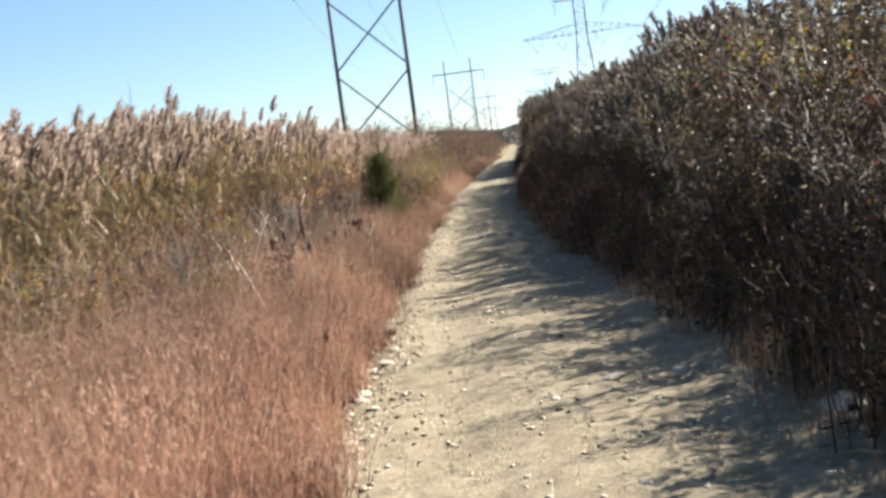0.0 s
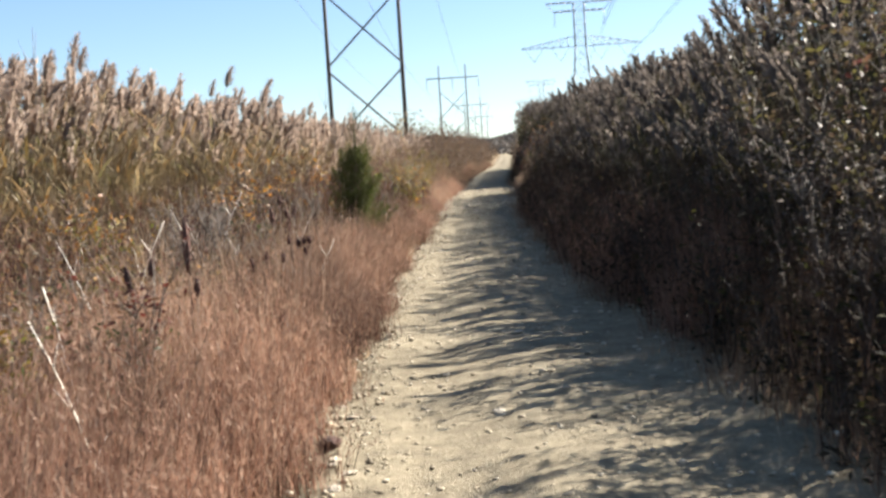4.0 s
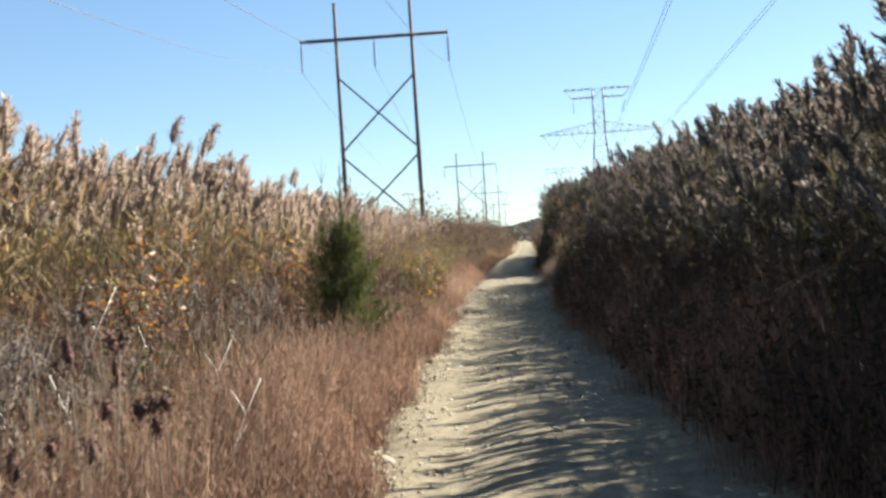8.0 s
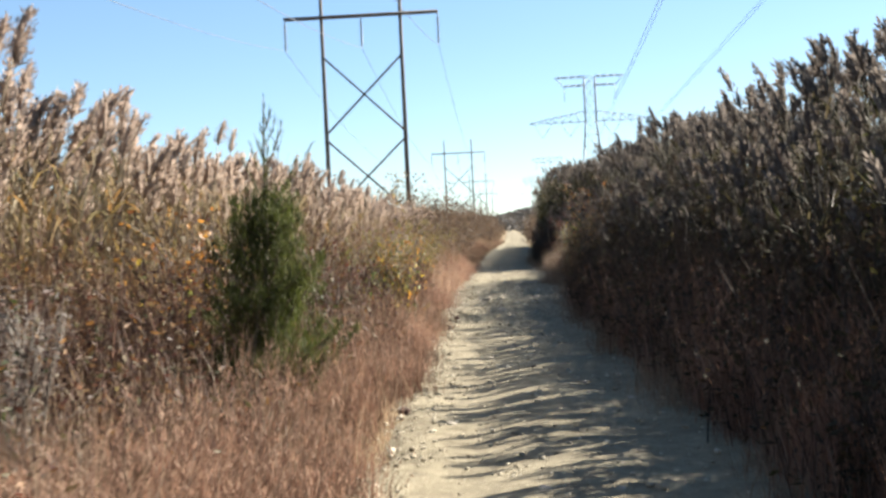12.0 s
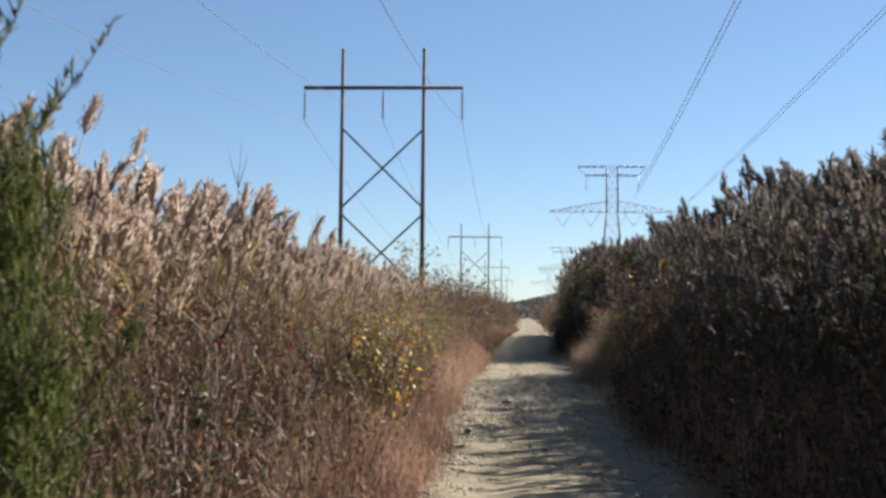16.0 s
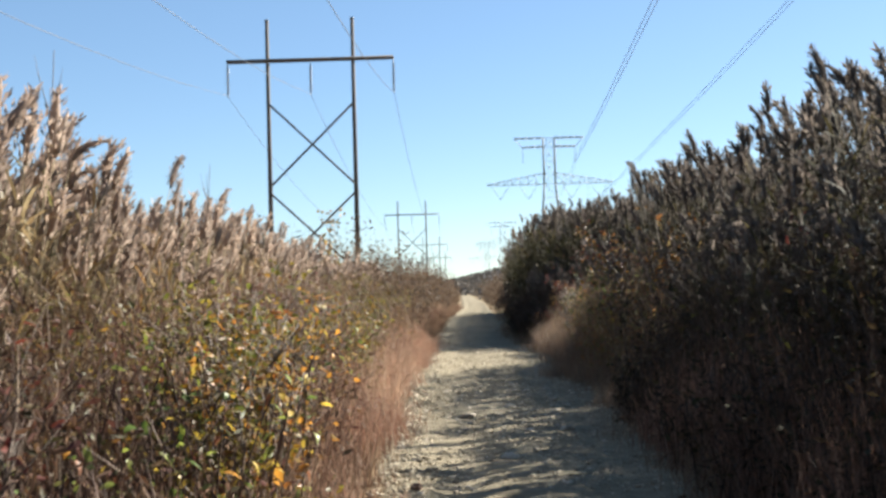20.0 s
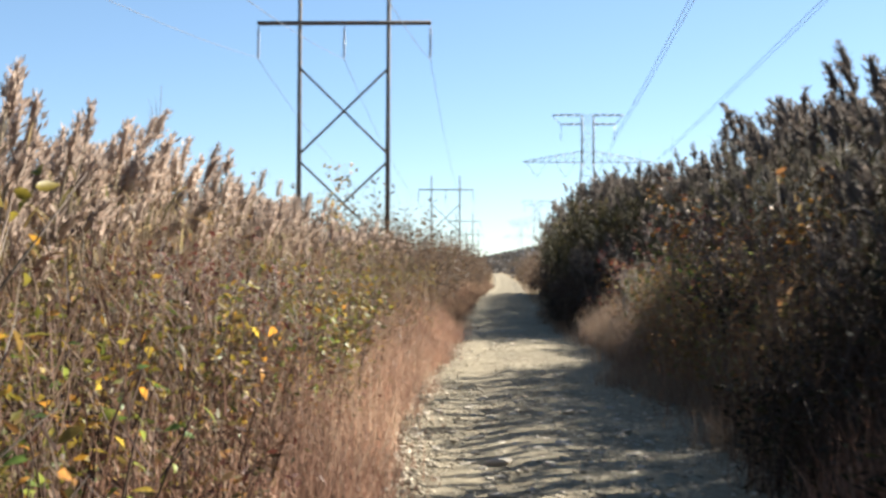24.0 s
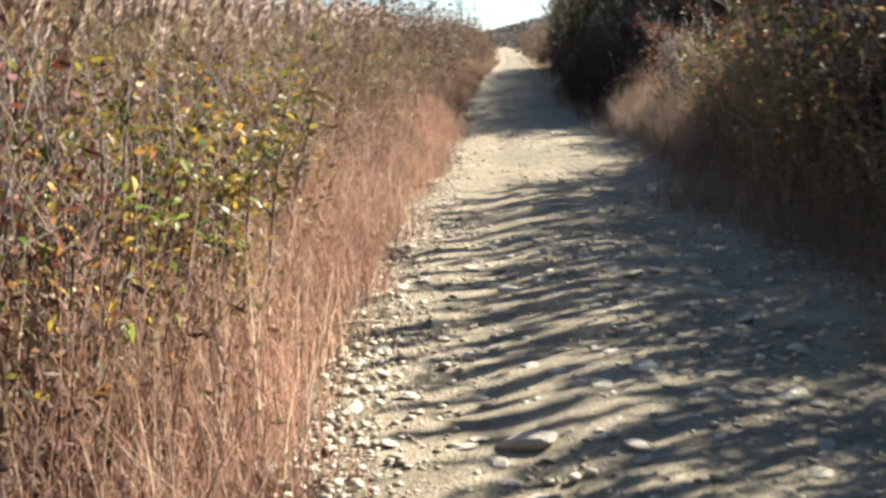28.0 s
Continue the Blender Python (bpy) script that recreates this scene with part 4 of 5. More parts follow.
for y in np.arange(19, 52, 1.1):
    spots.append((float(reeds_right(y)) + abs(r.normal(0.2, 0.5)), float(y) + r.normal(0, 0.3), float(np.interp(y, [12, 18, 30, 50], [2.6, 2.7, 2.85, 2.85])) + r.normal(0, 0.13)))
stand(dim, spots, 2.8)
# pale broken reeds that lie across the shaded bank
for x, y, z, az, L in ((2.3, 21.4, 0.95, 5.3, 0.5), (2.35, 27.0, 1.2, 5.0, 0.6), (2.5, 28.4, 1.4, 4.2, 0.55), (2.4, 29.4, 1.05, 5.5, 0.6), (2.45, 33.2, 0.95, 4.6, 0.5), (2.7, 25.2, 1.75, 0.5, 0.9), (2.9, 26.4, 1.5, 3.4, 0.7), (2.6, 16.9, 1.0, 3.0, 0.7), (3.0, 33.0, 1.9, 2.9, 0.8), (2.8, 29.5, 1.4, 0.3, 0.8)):
    b = tagged(empty("broken_reed", (x, y, 0)), "pale broken reed bent over the weeds", "reed", "broken reeds")
    A = axis_points(np.zeros((1, 3)), np.array([az]), np.array([z]), np.array([0.03]), np.array([0.12]), 4)
    B = axis_points(A[:, -1], np.array([az]), np.array([L]), np.array([1.0 + 0.35 * z]), np.array([0.8]), 4)
    part("stem", mesh_of("stem", *joined([tubes(A, np.full(5, 0.007), 4), tubes(B, np.array([0.007, 0.0065, 0.006, 0.005, 0.004]), 4)]), M_REED_STEM), b)
    part("plume", mesh_of("plume", *plumes(B[:, -1], np.array([az]), np.array([1.5]), 0.14, r, 60), M_PLUME_SHADED), b)


# ---- shrubs ----
def shrub(name, label, group, r, H, spread, n_leaf, leaf, leaf_mat, twig_mat=M_BARK, stems=7, twigs=90):
    root = tagged(empty(name), label, "shrub", group)
    az = np.arange(stems) * 2.4 + r.normal(0, 0.3, stems)
    P = np.stack([np.cos(az), np.sin(az), np.zeros(stems)], -1) * r.uniform(0.02, 0.16, stems)[:, None]
    A = axis_points(P, az, H * r.uniform(0.75, 1.08, stems), np.full(stems, 0.04), r.uniform(0.5, 1.1, stems) * spread / H, 6)
    for k in range(stems):
        part("stem", mesh_of("stem", *tubes(A[k:k + 1], np.array([0.012, 0.011, 0.009, 0.007, 0.005, 0.003, 0.0015]) * H ** 0.5, 5), twig_mat, smooth=True), root)
    rows, i = r.integers(0, stems, twigs), r.integers(1, 6, twigs)
    S = A[rows, i]
    B = axis_points(S, r.uniform(0, 6.28, twigs), r.uniform(0.15, 0.42, twigs) * H ** 0.5, r.uniform(0.3, 1.0, twigs), r.normal(0, 0.4, twigs), 3)[:, [0, 1, 3]]
    part("branchwork", mesh_of("branchwork", *tubes(B, np.array([0.004, 0.003, 0.001]), 3), M_TWIG), root)
    rows = (twigs * r.uniform(0, 1, n_leaf) ** 1.6).astype(int)
    u = np.sqrt(r.uniform(0.1, 1.0, n_leaf))[:, None]
    S = B[rows, 0] * (1 - u) + B[rows, -1] * u + r.normal(0, 0.035, (n_leaf, 3))
    part("foliage", mesh_of("foliage", *leaves(S, r.uniform(0.45, 1.5, n_leaf) * leaf, r.uniform(0.35, 0.65, n_leaf) * leaf, r, -0.1, n_leaf < 1000), leaf_mat), root)
    return root


def plant_shrubs(proto_list, spots, h0):
    for k, (x, y, h) in enumerate(spots):
        p = proto_list[k % len(proto_list)]
        z = max(float(ground_height(np.float64(x), np.float64(y))), -0.02) - 0.01
        s = h / h0
        if k < len(proto_list):
            p.matrix_basis = Matrix.LocRotScale((x, y, z), Euler((0, 0, k)), (s, s, s))
        else:
            old = p.scale.copy()
            p.scale = (s, s, s)
            copy_thing(p, Matrix.LocRotScale((x, y, z), Euler((0, 0, 1.7 * k)), (1, 1, 1)))
            p.scale = old


r = np.random.default_rng(61)
yel = [shrub("shrub", "yellowing green-leaved shrub among dry grass", "yellow shrubs", r, 1.3, 0.5, 860, 0.046, M_YELLOW, stems=8) for _ in range(3)]
plant_shrubs(yel, [(-1.2, 29.0, 1.3), (-1.1, 28.2, 1.15), (-0.95, 36.9, 1.3), (-1.15, 34.6, 1.15), (-1.5, 36.4, 1.2), (-1.25, 35.9, 1.0), (-1.6, 31.0, 1.05), (-1.05, 27.4, 1.05), (-1.35, 32.3, 1.2), (-0.85, 35.4, 1.15), (-1.3, 41.5, 1.3), (-0.9, 45, 1.2), (-0.9, 49, 1.3), (-2.5, 12.4, 1.0), (-3.0, 8.4, 1.2), (-0.5, 53.5, 1.2), (3.0, 9.4, 1.8), (2.9, 26.0, 1.8), (2.75, 21.0, 1.6), (2.75, 41.7, 1.0), (3.1, 43.9, 1.15), (2.7, 42.9, 1.15), (3.6, 45.2, 1.3), (2.75, 39.9, 1.2), (2.65, 37.9, 1.35), (2.9, 41.0, 1.6), (-2.05, 9.0, 0.9)], 1.3)
red = [shrub("red_shrub", "small shrub with dark red autumn leaves", "red shrubs", r, 1.2, 0.45, 420, 0.042, M_RED, stems=7) for _ in range(2)]
plant_shrubs(red, [(-1.75, 24.2, 1.2), (-1.45, 25.6, 1.0), (-2.0, 36.0, 1.3), (-1.3, 33.6, 1.2), (-1.7, 33.0, 1.25), (-1.4, 35.0, 1.25), (-1.6, 34.2, 1.1), (-1.75, 35.6, 1.2), (-1.1, 33.9, 0.9), (-2.1, 23.3, 1.3), (-1.8, 39.5, 1.3), (-2.9, 10.6, 0.9), (2.75, 37.5, 1.6), (2.85, 39.2, 1.9), (3.0, 42.3, 1.8), (-1.7, 9.7, 1.0), (2.8, 44.5, 1.35), (3.2, 46.9, 1.4), (2.75, 48.6, 1.2), (2.5, 5.6, 1.3), (2.9, 31.0, 1.5), (3.0, 10.9, 1.9), (2.9, 7.6, 1.6)], 1.2)
org = [shrub("orange_shrub", "small shrub with orange autumn leaves among reeds", "orange shrubs", r, 1.2, 0.4, 460, 0.045, M_ORANGE, stems=7)]
plant_shrubs(org, [(-2.4, 16.7, 1.35), (-2.3, 22.6, 1.45), (-2.9, 13.2, 1.2), (2.75, 39.4, 1.5), (2.9, 36.6, 1.9), (2.95, 40.6, 1.9), (-0.98, 28.4, 1.1), (-1.0, 27.7, 1.12), (2.9, 45.0, 1.2)], 1.2)
gry = [shrub("seedy_shrub", "bare grey shrub with pale fluffy seed tufts", "grey shrubs", r, 1.3, 0.6, 700, 0.03, M_SEEDFLUFF, M_TWIG, stems=9, twigs=160) for _ in range(2)]
plant_shrubs(gry, [(2.35, 6.5, 1.4), (2.2, 4.9, 1.2), (2.6, 8.3, 1.9), (2.3, 11.4, 1.5), (2.5, 15.4, 1.6), (2.4, 19.6, 1.4), (2.6, 30.0, 1.5), (2.9, 38.2, 1.7), (2.65, 43.6, 1.2), (3.3, 42.6, 1.3), (-2.15, 13.6, 1.15), (-2.5, 15.0, 1.2), (-2.3, 9.6, 1.0), (-2.0, 14.2, 1.0), (-1.9, 17.6, 1.1)], 1.3)
grn = [shrub("green_shrub", "low shrub still holding green leaves", "green shrubs", r, 1.0, 0.4, 360, 0.05, M_GREEN, stems=7) for _ in range(2)]
plant_shrubs(grn, [(-1.15, 28.2, 0.8), (-1.4, 23.0, 0.9), (-2.2, 15.6, 0.9), (-2.7, 11.6, 0.8), (-1.6, 35.3, 0.9), (-2.2, 18.3, 1.0), (2.4, 27.5, 1.3), (-1.8, 9.7, 0.75), (2.7, 38.6, 1.4), (2.75, 42.4, 1.15), (3.2, 44.9, 1.3), (3.0, 41.1, 1.1)], 1.0)


# tall weeds with large drooping leaves at the edge of the thicket
def leaf_mesh(mat, L, W, droop):
    """One pointed leaf with a fold along the midrib and a short stalk, hanging over at the tip."""
    V, T = [], []
    for u, w in ((0.0, 0.03), (0.18, 0.03), (0.3, 0.36), (0.5, 0.5), (0.72, 0.36), (0.9, 0.12), (1.0, 0.0)):
        x, z = L * (u - 0.25 * droop * u * u), -L * droop * 0.6 * u * u
        V += [(x, -W * w, z + 0.22 * W * w), (x, 0, z), (x, W * w, z + 0.22 * W * w)]
    for k in range(6):
        a = 3 * k
        T += [(a, a + 3, a + 4), (a, a + 4, a + 1), (a + 1, a + 4, a + 5), (a + 1, a + 5, a + 2)]
    return mesh_of("leaf", V, T, mat, smooth=True)


def broadleaf(label, r, H, shares):
    root = tagged(empty("leafy_weed"), label, "weed", "leafy weeds")
    kinds = [[leaf_mesh(m, r.uniform(0.055, 0.095), r.uniform(0.022, 0.034), d) for d in (0.5, 0.95)] for m in M_BROAD]
    for k in range(4):
        az = 1.7 * k + r.uniform(0, 0.8)
        A = axis_points(np.array([[0.05 * math.cos(az), 0.05 * math.sin(az), 0.0]]), np.array([az]), np.array([H * r.uniform(0.75, 1.05)]), np.array([0.05]), np.array([r.uniform(0.1, 0.5)]), 6)
        part("stem", mesh_of("stem", *tubes(A, np.array([0.006, 0.0055, 0.005, 0.0045, 0.004, 0.003, 0.0015]), 5), M_RUDDY, smooth=True), root)
        for j in range(11):
            u = 2.2 + 3.8 * (j + r.uniform(0, 0.9)) / 11
            i = min(int(u), 5)
            at = A[0, i] + (A[0, i + 1] - A[0, i]) * (u - i)
            s = r.uniform(0.7, 1.2)
            leaf = part("leaf", kinds[r.choice(5, p=shares)][r.integers(2)], root)
            leaf.matrix_basis = Matrix.LocRotScale(Vector(at), Euler((r.normal(0, 0.5), r.uniform(-0.5, 0.7), 2.4 * j + r.uniform(-0.5, 0.5))), (s, s, s))
    return root


r = np.random.default_rng(64)
plant_shrubs([broadleaf("tall weed with drooping green and yellow leaves", r, 1.0, (0.38, 0.3, 0.2, 0.06, 0.06)) for _ in range(2)],
             [(-1.08, 27.1, 1.05), (-1.0, 29.8, 0.98), (-1.25, 26.9, 0.85), (-1.12, 29.6, 0.9), (-1.2, 30.3, 0.95), (-1.32, 30.6, 0.98), (-0.95, 34.3, 0.85), (-1.4, 26.6, 0.9), (-1.25, 27.6, 1.1), (-1.45, 28.9, 1.2), (-1.0, 33.9, 0.95), (-1.1, 34.8, 1.0), (-0.9, 35.0, 0.9), (-1.2, 33.4, 0.95), (-1.25, 35.3, 1.05), (-1.0, 35.7, 1.0), (2.5, 37.6, 1.3), (2.55, 38.5, 1.4), (2.6, 39.6, 1.3), (2.65, 41.2, 1.3), (2.75, 42.6, 1.2)], 1.0)
plant_shrubs([broadleaf("tall weed with yellow and amber autumn leaves", r, 1.0, (0.08, 0.14, 0.36, 0.32, 0.1))],
             [(-0.98, 27.5, 1.1), (-0.86, 28.2, 1.0), (-1.12, 32.3, 1.0), (-1.3, 30.9, 1.05), (-2.35, 21.9, 1.3), (-1.05, 34.4, 0.95), (-1.15, 35.9, 1.0), (2.55, 38.0, 1.35), (2.7, 40.4, 1.4)], 1.0)
plant_shrubs([broadleaf("tall weed with dull red leaves", r, 1.0, (0.08, 0.08, 0.06, 0.16, 0.62))],
             [(-1.5, 24.9, 0.7), (-1.2, 29.4, 0.7), (-1.3, 33.9, 1.0), (-1.05, 32.7, 0.85)], 1.0)
r = np.random.default_rng(65)
drk = [shrub("dark_shrub", "dense shrub with brown-green leaves darkened for shade and grey twigs", "shrubs of the shaded bank", r, 2.6, 1.3, 2100, 0.075, M_SHADED_LEAF, stems=11, twigs=190) for _ in range(3)]
# shrubs from (3.6, 52.2) on are added to thicken the far hedge's shadow
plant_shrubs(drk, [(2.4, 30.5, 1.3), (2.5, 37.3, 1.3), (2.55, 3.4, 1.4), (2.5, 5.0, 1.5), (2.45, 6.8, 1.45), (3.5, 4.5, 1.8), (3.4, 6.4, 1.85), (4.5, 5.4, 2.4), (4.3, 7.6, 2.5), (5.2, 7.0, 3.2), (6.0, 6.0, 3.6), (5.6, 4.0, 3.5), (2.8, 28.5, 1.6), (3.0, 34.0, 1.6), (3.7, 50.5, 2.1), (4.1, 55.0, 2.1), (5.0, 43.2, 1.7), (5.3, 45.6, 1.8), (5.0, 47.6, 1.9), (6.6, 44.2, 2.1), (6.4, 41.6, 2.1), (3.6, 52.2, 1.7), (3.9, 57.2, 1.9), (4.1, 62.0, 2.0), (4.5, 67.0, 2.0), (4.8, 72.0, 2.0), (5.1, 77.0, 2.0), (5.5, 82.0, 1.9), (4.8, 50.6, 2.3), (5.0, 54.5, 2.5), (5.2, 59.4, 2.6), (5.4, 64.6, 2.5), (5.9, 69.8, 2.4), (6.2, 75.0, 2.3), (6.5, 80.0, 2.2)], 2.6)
brn = [shrub("brown_shrub", "tangled olive-brown shrub with thin grey twigs", "shrubs of the shaded bank", r, 2.6, 1.3, 1900, 0.07, M_BROWNLEAF, stems=11, twigs=180) for _ in range(3)]
plant_shrubs(brn, [(2.35, 8.6, 1.5), (2.25, 10.4, 1.6), (2.2, 12.2, 1.7), (3.3, 8.4, 1.9), (3.2, 10.4, 2.45), (4.2, 9.8, 2.6), (4.0, 11.9, 3.1), (5.1, 9.4, 3.2), (3.0, 12.9, 2.55), (3.3, 14.8, 2.62), (3.2, 16.6, 2.45), (3.9, 13.6, 2.8), (4.1, 15.6, 2.8), (4.0, 17.6, 2.6), (4.9, 14.5, 2.8), (5.0, 12.0, 3.0), (5.9, 9.0, 3.6), (5.9, 12.0, 3.5), (5.4, 15.5, 3.0), (4.6, 17.0, 2.85), (5.5, 18.0, 3.0), (2.7, 14.4, 1.6), (2.6, 16.8, 1.5), (2.7, 19.0, 1.6)], 2.6)


# ---- the young cedar ----
def cedar(at):
    r = np.random.default_rng(71)
    root = tagged(empty("cedar_tree", at), "young dark green cedar with loose upright sprays and a thin leader", "tree")
    trunk = axis_points(np.zeros((1, 3)), np.array([0.3]), np.array([2.24]), np.array([0.0]), np.array([0.045]), 8)
    part("trunk", mesh_of("trunk", *tubes(trunk, np.linspace(0.030, 0.002, 9), 7), M_BARK, smooth=True), root)

    def needles(B, n, size, spread):
        """Scale-leaved twigs along one bent branch."""
        k = B.shape[0] - 1
        q = r.uniform(0.12, 1.0, n)
        i = np.minimum((q * k).astype(int), k - 1)
        P = B[i] + (B[i + 1] - B[i]) * (q * k - i)[:, None] + r.normal(0, spread, (n, 3)) * (1.15 - q)[:, None]
        return ribbons(P, r.uniform(0, 6.28, n), r.uniform(0.5, 1.4, n) * size, 0.0055, np.abs(r.normal(0.35, 0.35, n)), r.normal(0, 0.5, n), 2, [1.0, 0.8], r.uniform(0, 3, n))

    nb = 150
    u = np.sort(0.04 + 0.63 * r.uniform(0, 1, nb) ** 1.35)
    reach = np.interp(u, [0, 0.1, 0.25, 0.4, 0.55, 0.68], [0.40, 0.50, 0.50, 0.40, 0.29, 0.17]) * r.uniform(0.35, 1.15, nb)
    S = np.stack([0.05 * u, 0.01 * u, 2.24 * u], -1)
    az = np.arange(nb) * 2.4 + r.normal(0, 0.3, nb)
    B = axis_points(S, az, reach * 1.3, r.uniform(1.0, 1.5, nb), r.uniform(-1.1, -0.3, nb), 5)
    crown = []
    for k in range(nb):
        part("branch", mesh_of("branch", *tubes(B[k:k + 1], np.array([0.008, 0.006, 0.005, 0.004, 0.002, 0.001]), 4), M_BARK), root)
        crown.append(needles(B[k], int(70 + 480 * reach[k]), 0.05, 0.05 + 0.05 * r.uniform()))
    # the open top: thin upright shoots round the leader
    tops = [(0.05, 1.62, 3.0, 0.34, 0.45), (0.06, 1.78, 2.9, 0.24, 0.5), (0.06, 1.80, 0.2, 0.28, 0.5), (0.06, 1.90, 3.3, 0.16, 0.4), (0.07, 1.95, 0.1, 0.14, 0.45), (0.07, 2.02, 2.8, 0.10, 0.4), (0.07, 2.06, 0.5, 0.09, 0.4),
            (0.05, 1.50, 0.1, 0.52, 0.75), (0.05, 1.44, 0.4, 0.46, 0.6), (0.05, 1.52, 3.1, 0.36, 0.6), (0.05, 1.60, 4.6, 0.30, 0.5), (0.05, 1.66, 1.6, 0.30, 0.45)]
    for x, z, a, L, lean in tops:
        A = axis_points(np.array([[x, 0.0, z]]), np.array([a]), np.array([L]), np.array([lean]), np.array([-0.25]), 4)
        part("shoot", mesh_of("shoot", *tubes(A, np.array([0.004, 0.003, 0.003, 0.002, 0.001]), 4), M_BARK), root)
        crown.append(needles(A[0], int(150 * L), 0.038, 0.008))
    crown.append(needles(trunk[0, 5:], 110, 0.04, 0.010))
    tagged(part("crown", mesh_of("crown", *joined(crown), M_CEDAR), root, "dense dark green scaly twigs"), kind="stuff")
    return root


cedar((-1.52, 21.15, 0.0))


# ---- thin saplings rising out of the reeds ----
def sapling(at, h, n_leaf, label):
    r = np.random.default_rng(int(at[1] * 10))
    root = tagged(empty("sapling", at), label, "sapling", "saplings in the reeds")
    A = axis_points(np.zeros((1, 3)), np.array([1.0]), np.array([h]), np.array([0.02]), np.array([0.05]), 6)
    part("trunk", mesh_of("trunk", *tubes(A, np.linspace(0.014, 0.003, 7), 5), M_TWIG), root)
    S = np.repeat(A[0, 3:6], 3, 0)
    B = axis_points(S, r.uniform(0, 6.28, 9), r.uniform(0.25, 0.6, 9), np.full(9, 0.5), np.full(9, -0.2), 3)
    for k in range(9):
        part("branch", mesh_of("branch", *tubes(B[k:k + 1], np.array([0.005, 0.004, 0.003, 0.001]), 4), M_TWIG), root)
    if n_leaf:
        P = B[r.integers(0, 9, n_leaf), r.integers(1, 4, n_leaf)] + r.normal(0, 0.07, (n_leaf, 3))
        part("foliage", mesh_of("foliage", *leaves(P, 0.1, 0.06, r), M_REED_LEAF), root)


sapling((-1.9, 46.6, 0), 3.0, 110, "slim sapling with a few pale leaves")
sapling((-3.0, 31.6, 0), 3.15, 0, "thin bare sapling above the reeds")
sapling((-3.0, 38.6, 0), 3.05, 6, "thin bare sapling above the reeds")
sapling((-5.2, 18.6, 0), 3.3, 0, "thin bare sapling above the reeds")
sapling((4.9, 47.0, 0), 3.7, 0, "thin bare sapling above the reeds")
sapling((5.0, 53.0, 0), 4.2, 0, "thin bare sapling above the reeds")
sapling((5.5, 60.0, 0), 4.6, 0, "thin bare sapling above the reeds")
sapling((-4.2, 66.0, 0), 3.6, 0, "thin bare sapling above the reeds")


# ---- dried stalks with dark seed heads ----
def seed_stalk(at, heads, r):
    root = tagged(empty("seed_stalk", at), "dried weed stalk with dark brown seed heads", "weed stalk", "dark seed stalks")
    for k, (dx, dy, z, L) in enumerate(heads):
        A = np.array([[[0.2 * dx, 0.2 * dy, 0], [0.6 * dx, 0.6 * dy, z * 0.55], [dx, dy, z]]])
        part("stem", mesh_of("stem", *tubes(A, np.array([0.004, 0.003, 0.002]), 5), M_WEED), root)
        prof = np.array([0.004, 0.012, 0.016, 0.015, 0.011, 0.004]) * (1 + 0.15 * r.normal())
        B = np.array([[[dx + 0.15 * dx * s, dy, z + L * s] for s in np.linspace(0, 1, 6)]])
        me = mesh_of("seed_head", *joined([tubes(B, prof, 7), leaves(np.repeat(B[0], 14, 0) + r.normal(0, 0.012, (84, 3)), 0.011, 0.010, r, 0.4)]), M_SEED)
        part("seed_head", me, root)


r = np.random.default_rng(81)
seed_stalk((-1.36, 12.5, 0), [(-0.04, 0.0, 1.05, 0.11), (0.02, -0.02, 1.18, 0.05), (0.1, 0.05, 1.1, 0.06)], r)
seed_stalk((-1.28, 12.66, 0), [(-0.04, 0.02, 1.08, 0.06), (-0.03, 0.0, 0.98, 0.1), (0.06, 0.05, 0.88, 0.05), (0.02, 0.04, 0.87, 0.05)], r)
seed_stalk((-1.18, 12.72, 0), [(0.0, 0.0, 0.89, 0.045), (-0.03, -0.01, 0.81, 0.055)], r)
seed_stalk((-1.4, 12.45, 0), [(0.06, 0.0, 0.78, 0.07), (-0.05, 0.0, 0.8, 0.05), (0.1, 0.03, 0.9, 0.05)], r)
seed_stalk((-1.55, 12.4, 0), [(0.0, 0.0, 0.73, 0.1)], r)
seed_stalk((-1.2, 11.3, 0), [(0.0, 0.0, 0.5, 0.07)], r)
seed_stalk((-1.05, 7.7, 0), [(0.0, 0.0, 0.42, 0.07)], r)
seed_stalk((-1.42, 9.9, 0), [(0.0, 0.0, 0.98, 0.27), (0.03, 0.02, 0.86, 0.09)], r)
seed_stalk((-1.62, 9.75, 0), [(-0.05, 0.0, 0.93, 0.11), (0.05, 0.03, 0.98, 0.09)], r)
seed_stalk((-1.3, 6.0, 0), [(0.0, 0.0, 0.4, 0.08), (0.08, 0.05, 0.3, 0.06)], r)

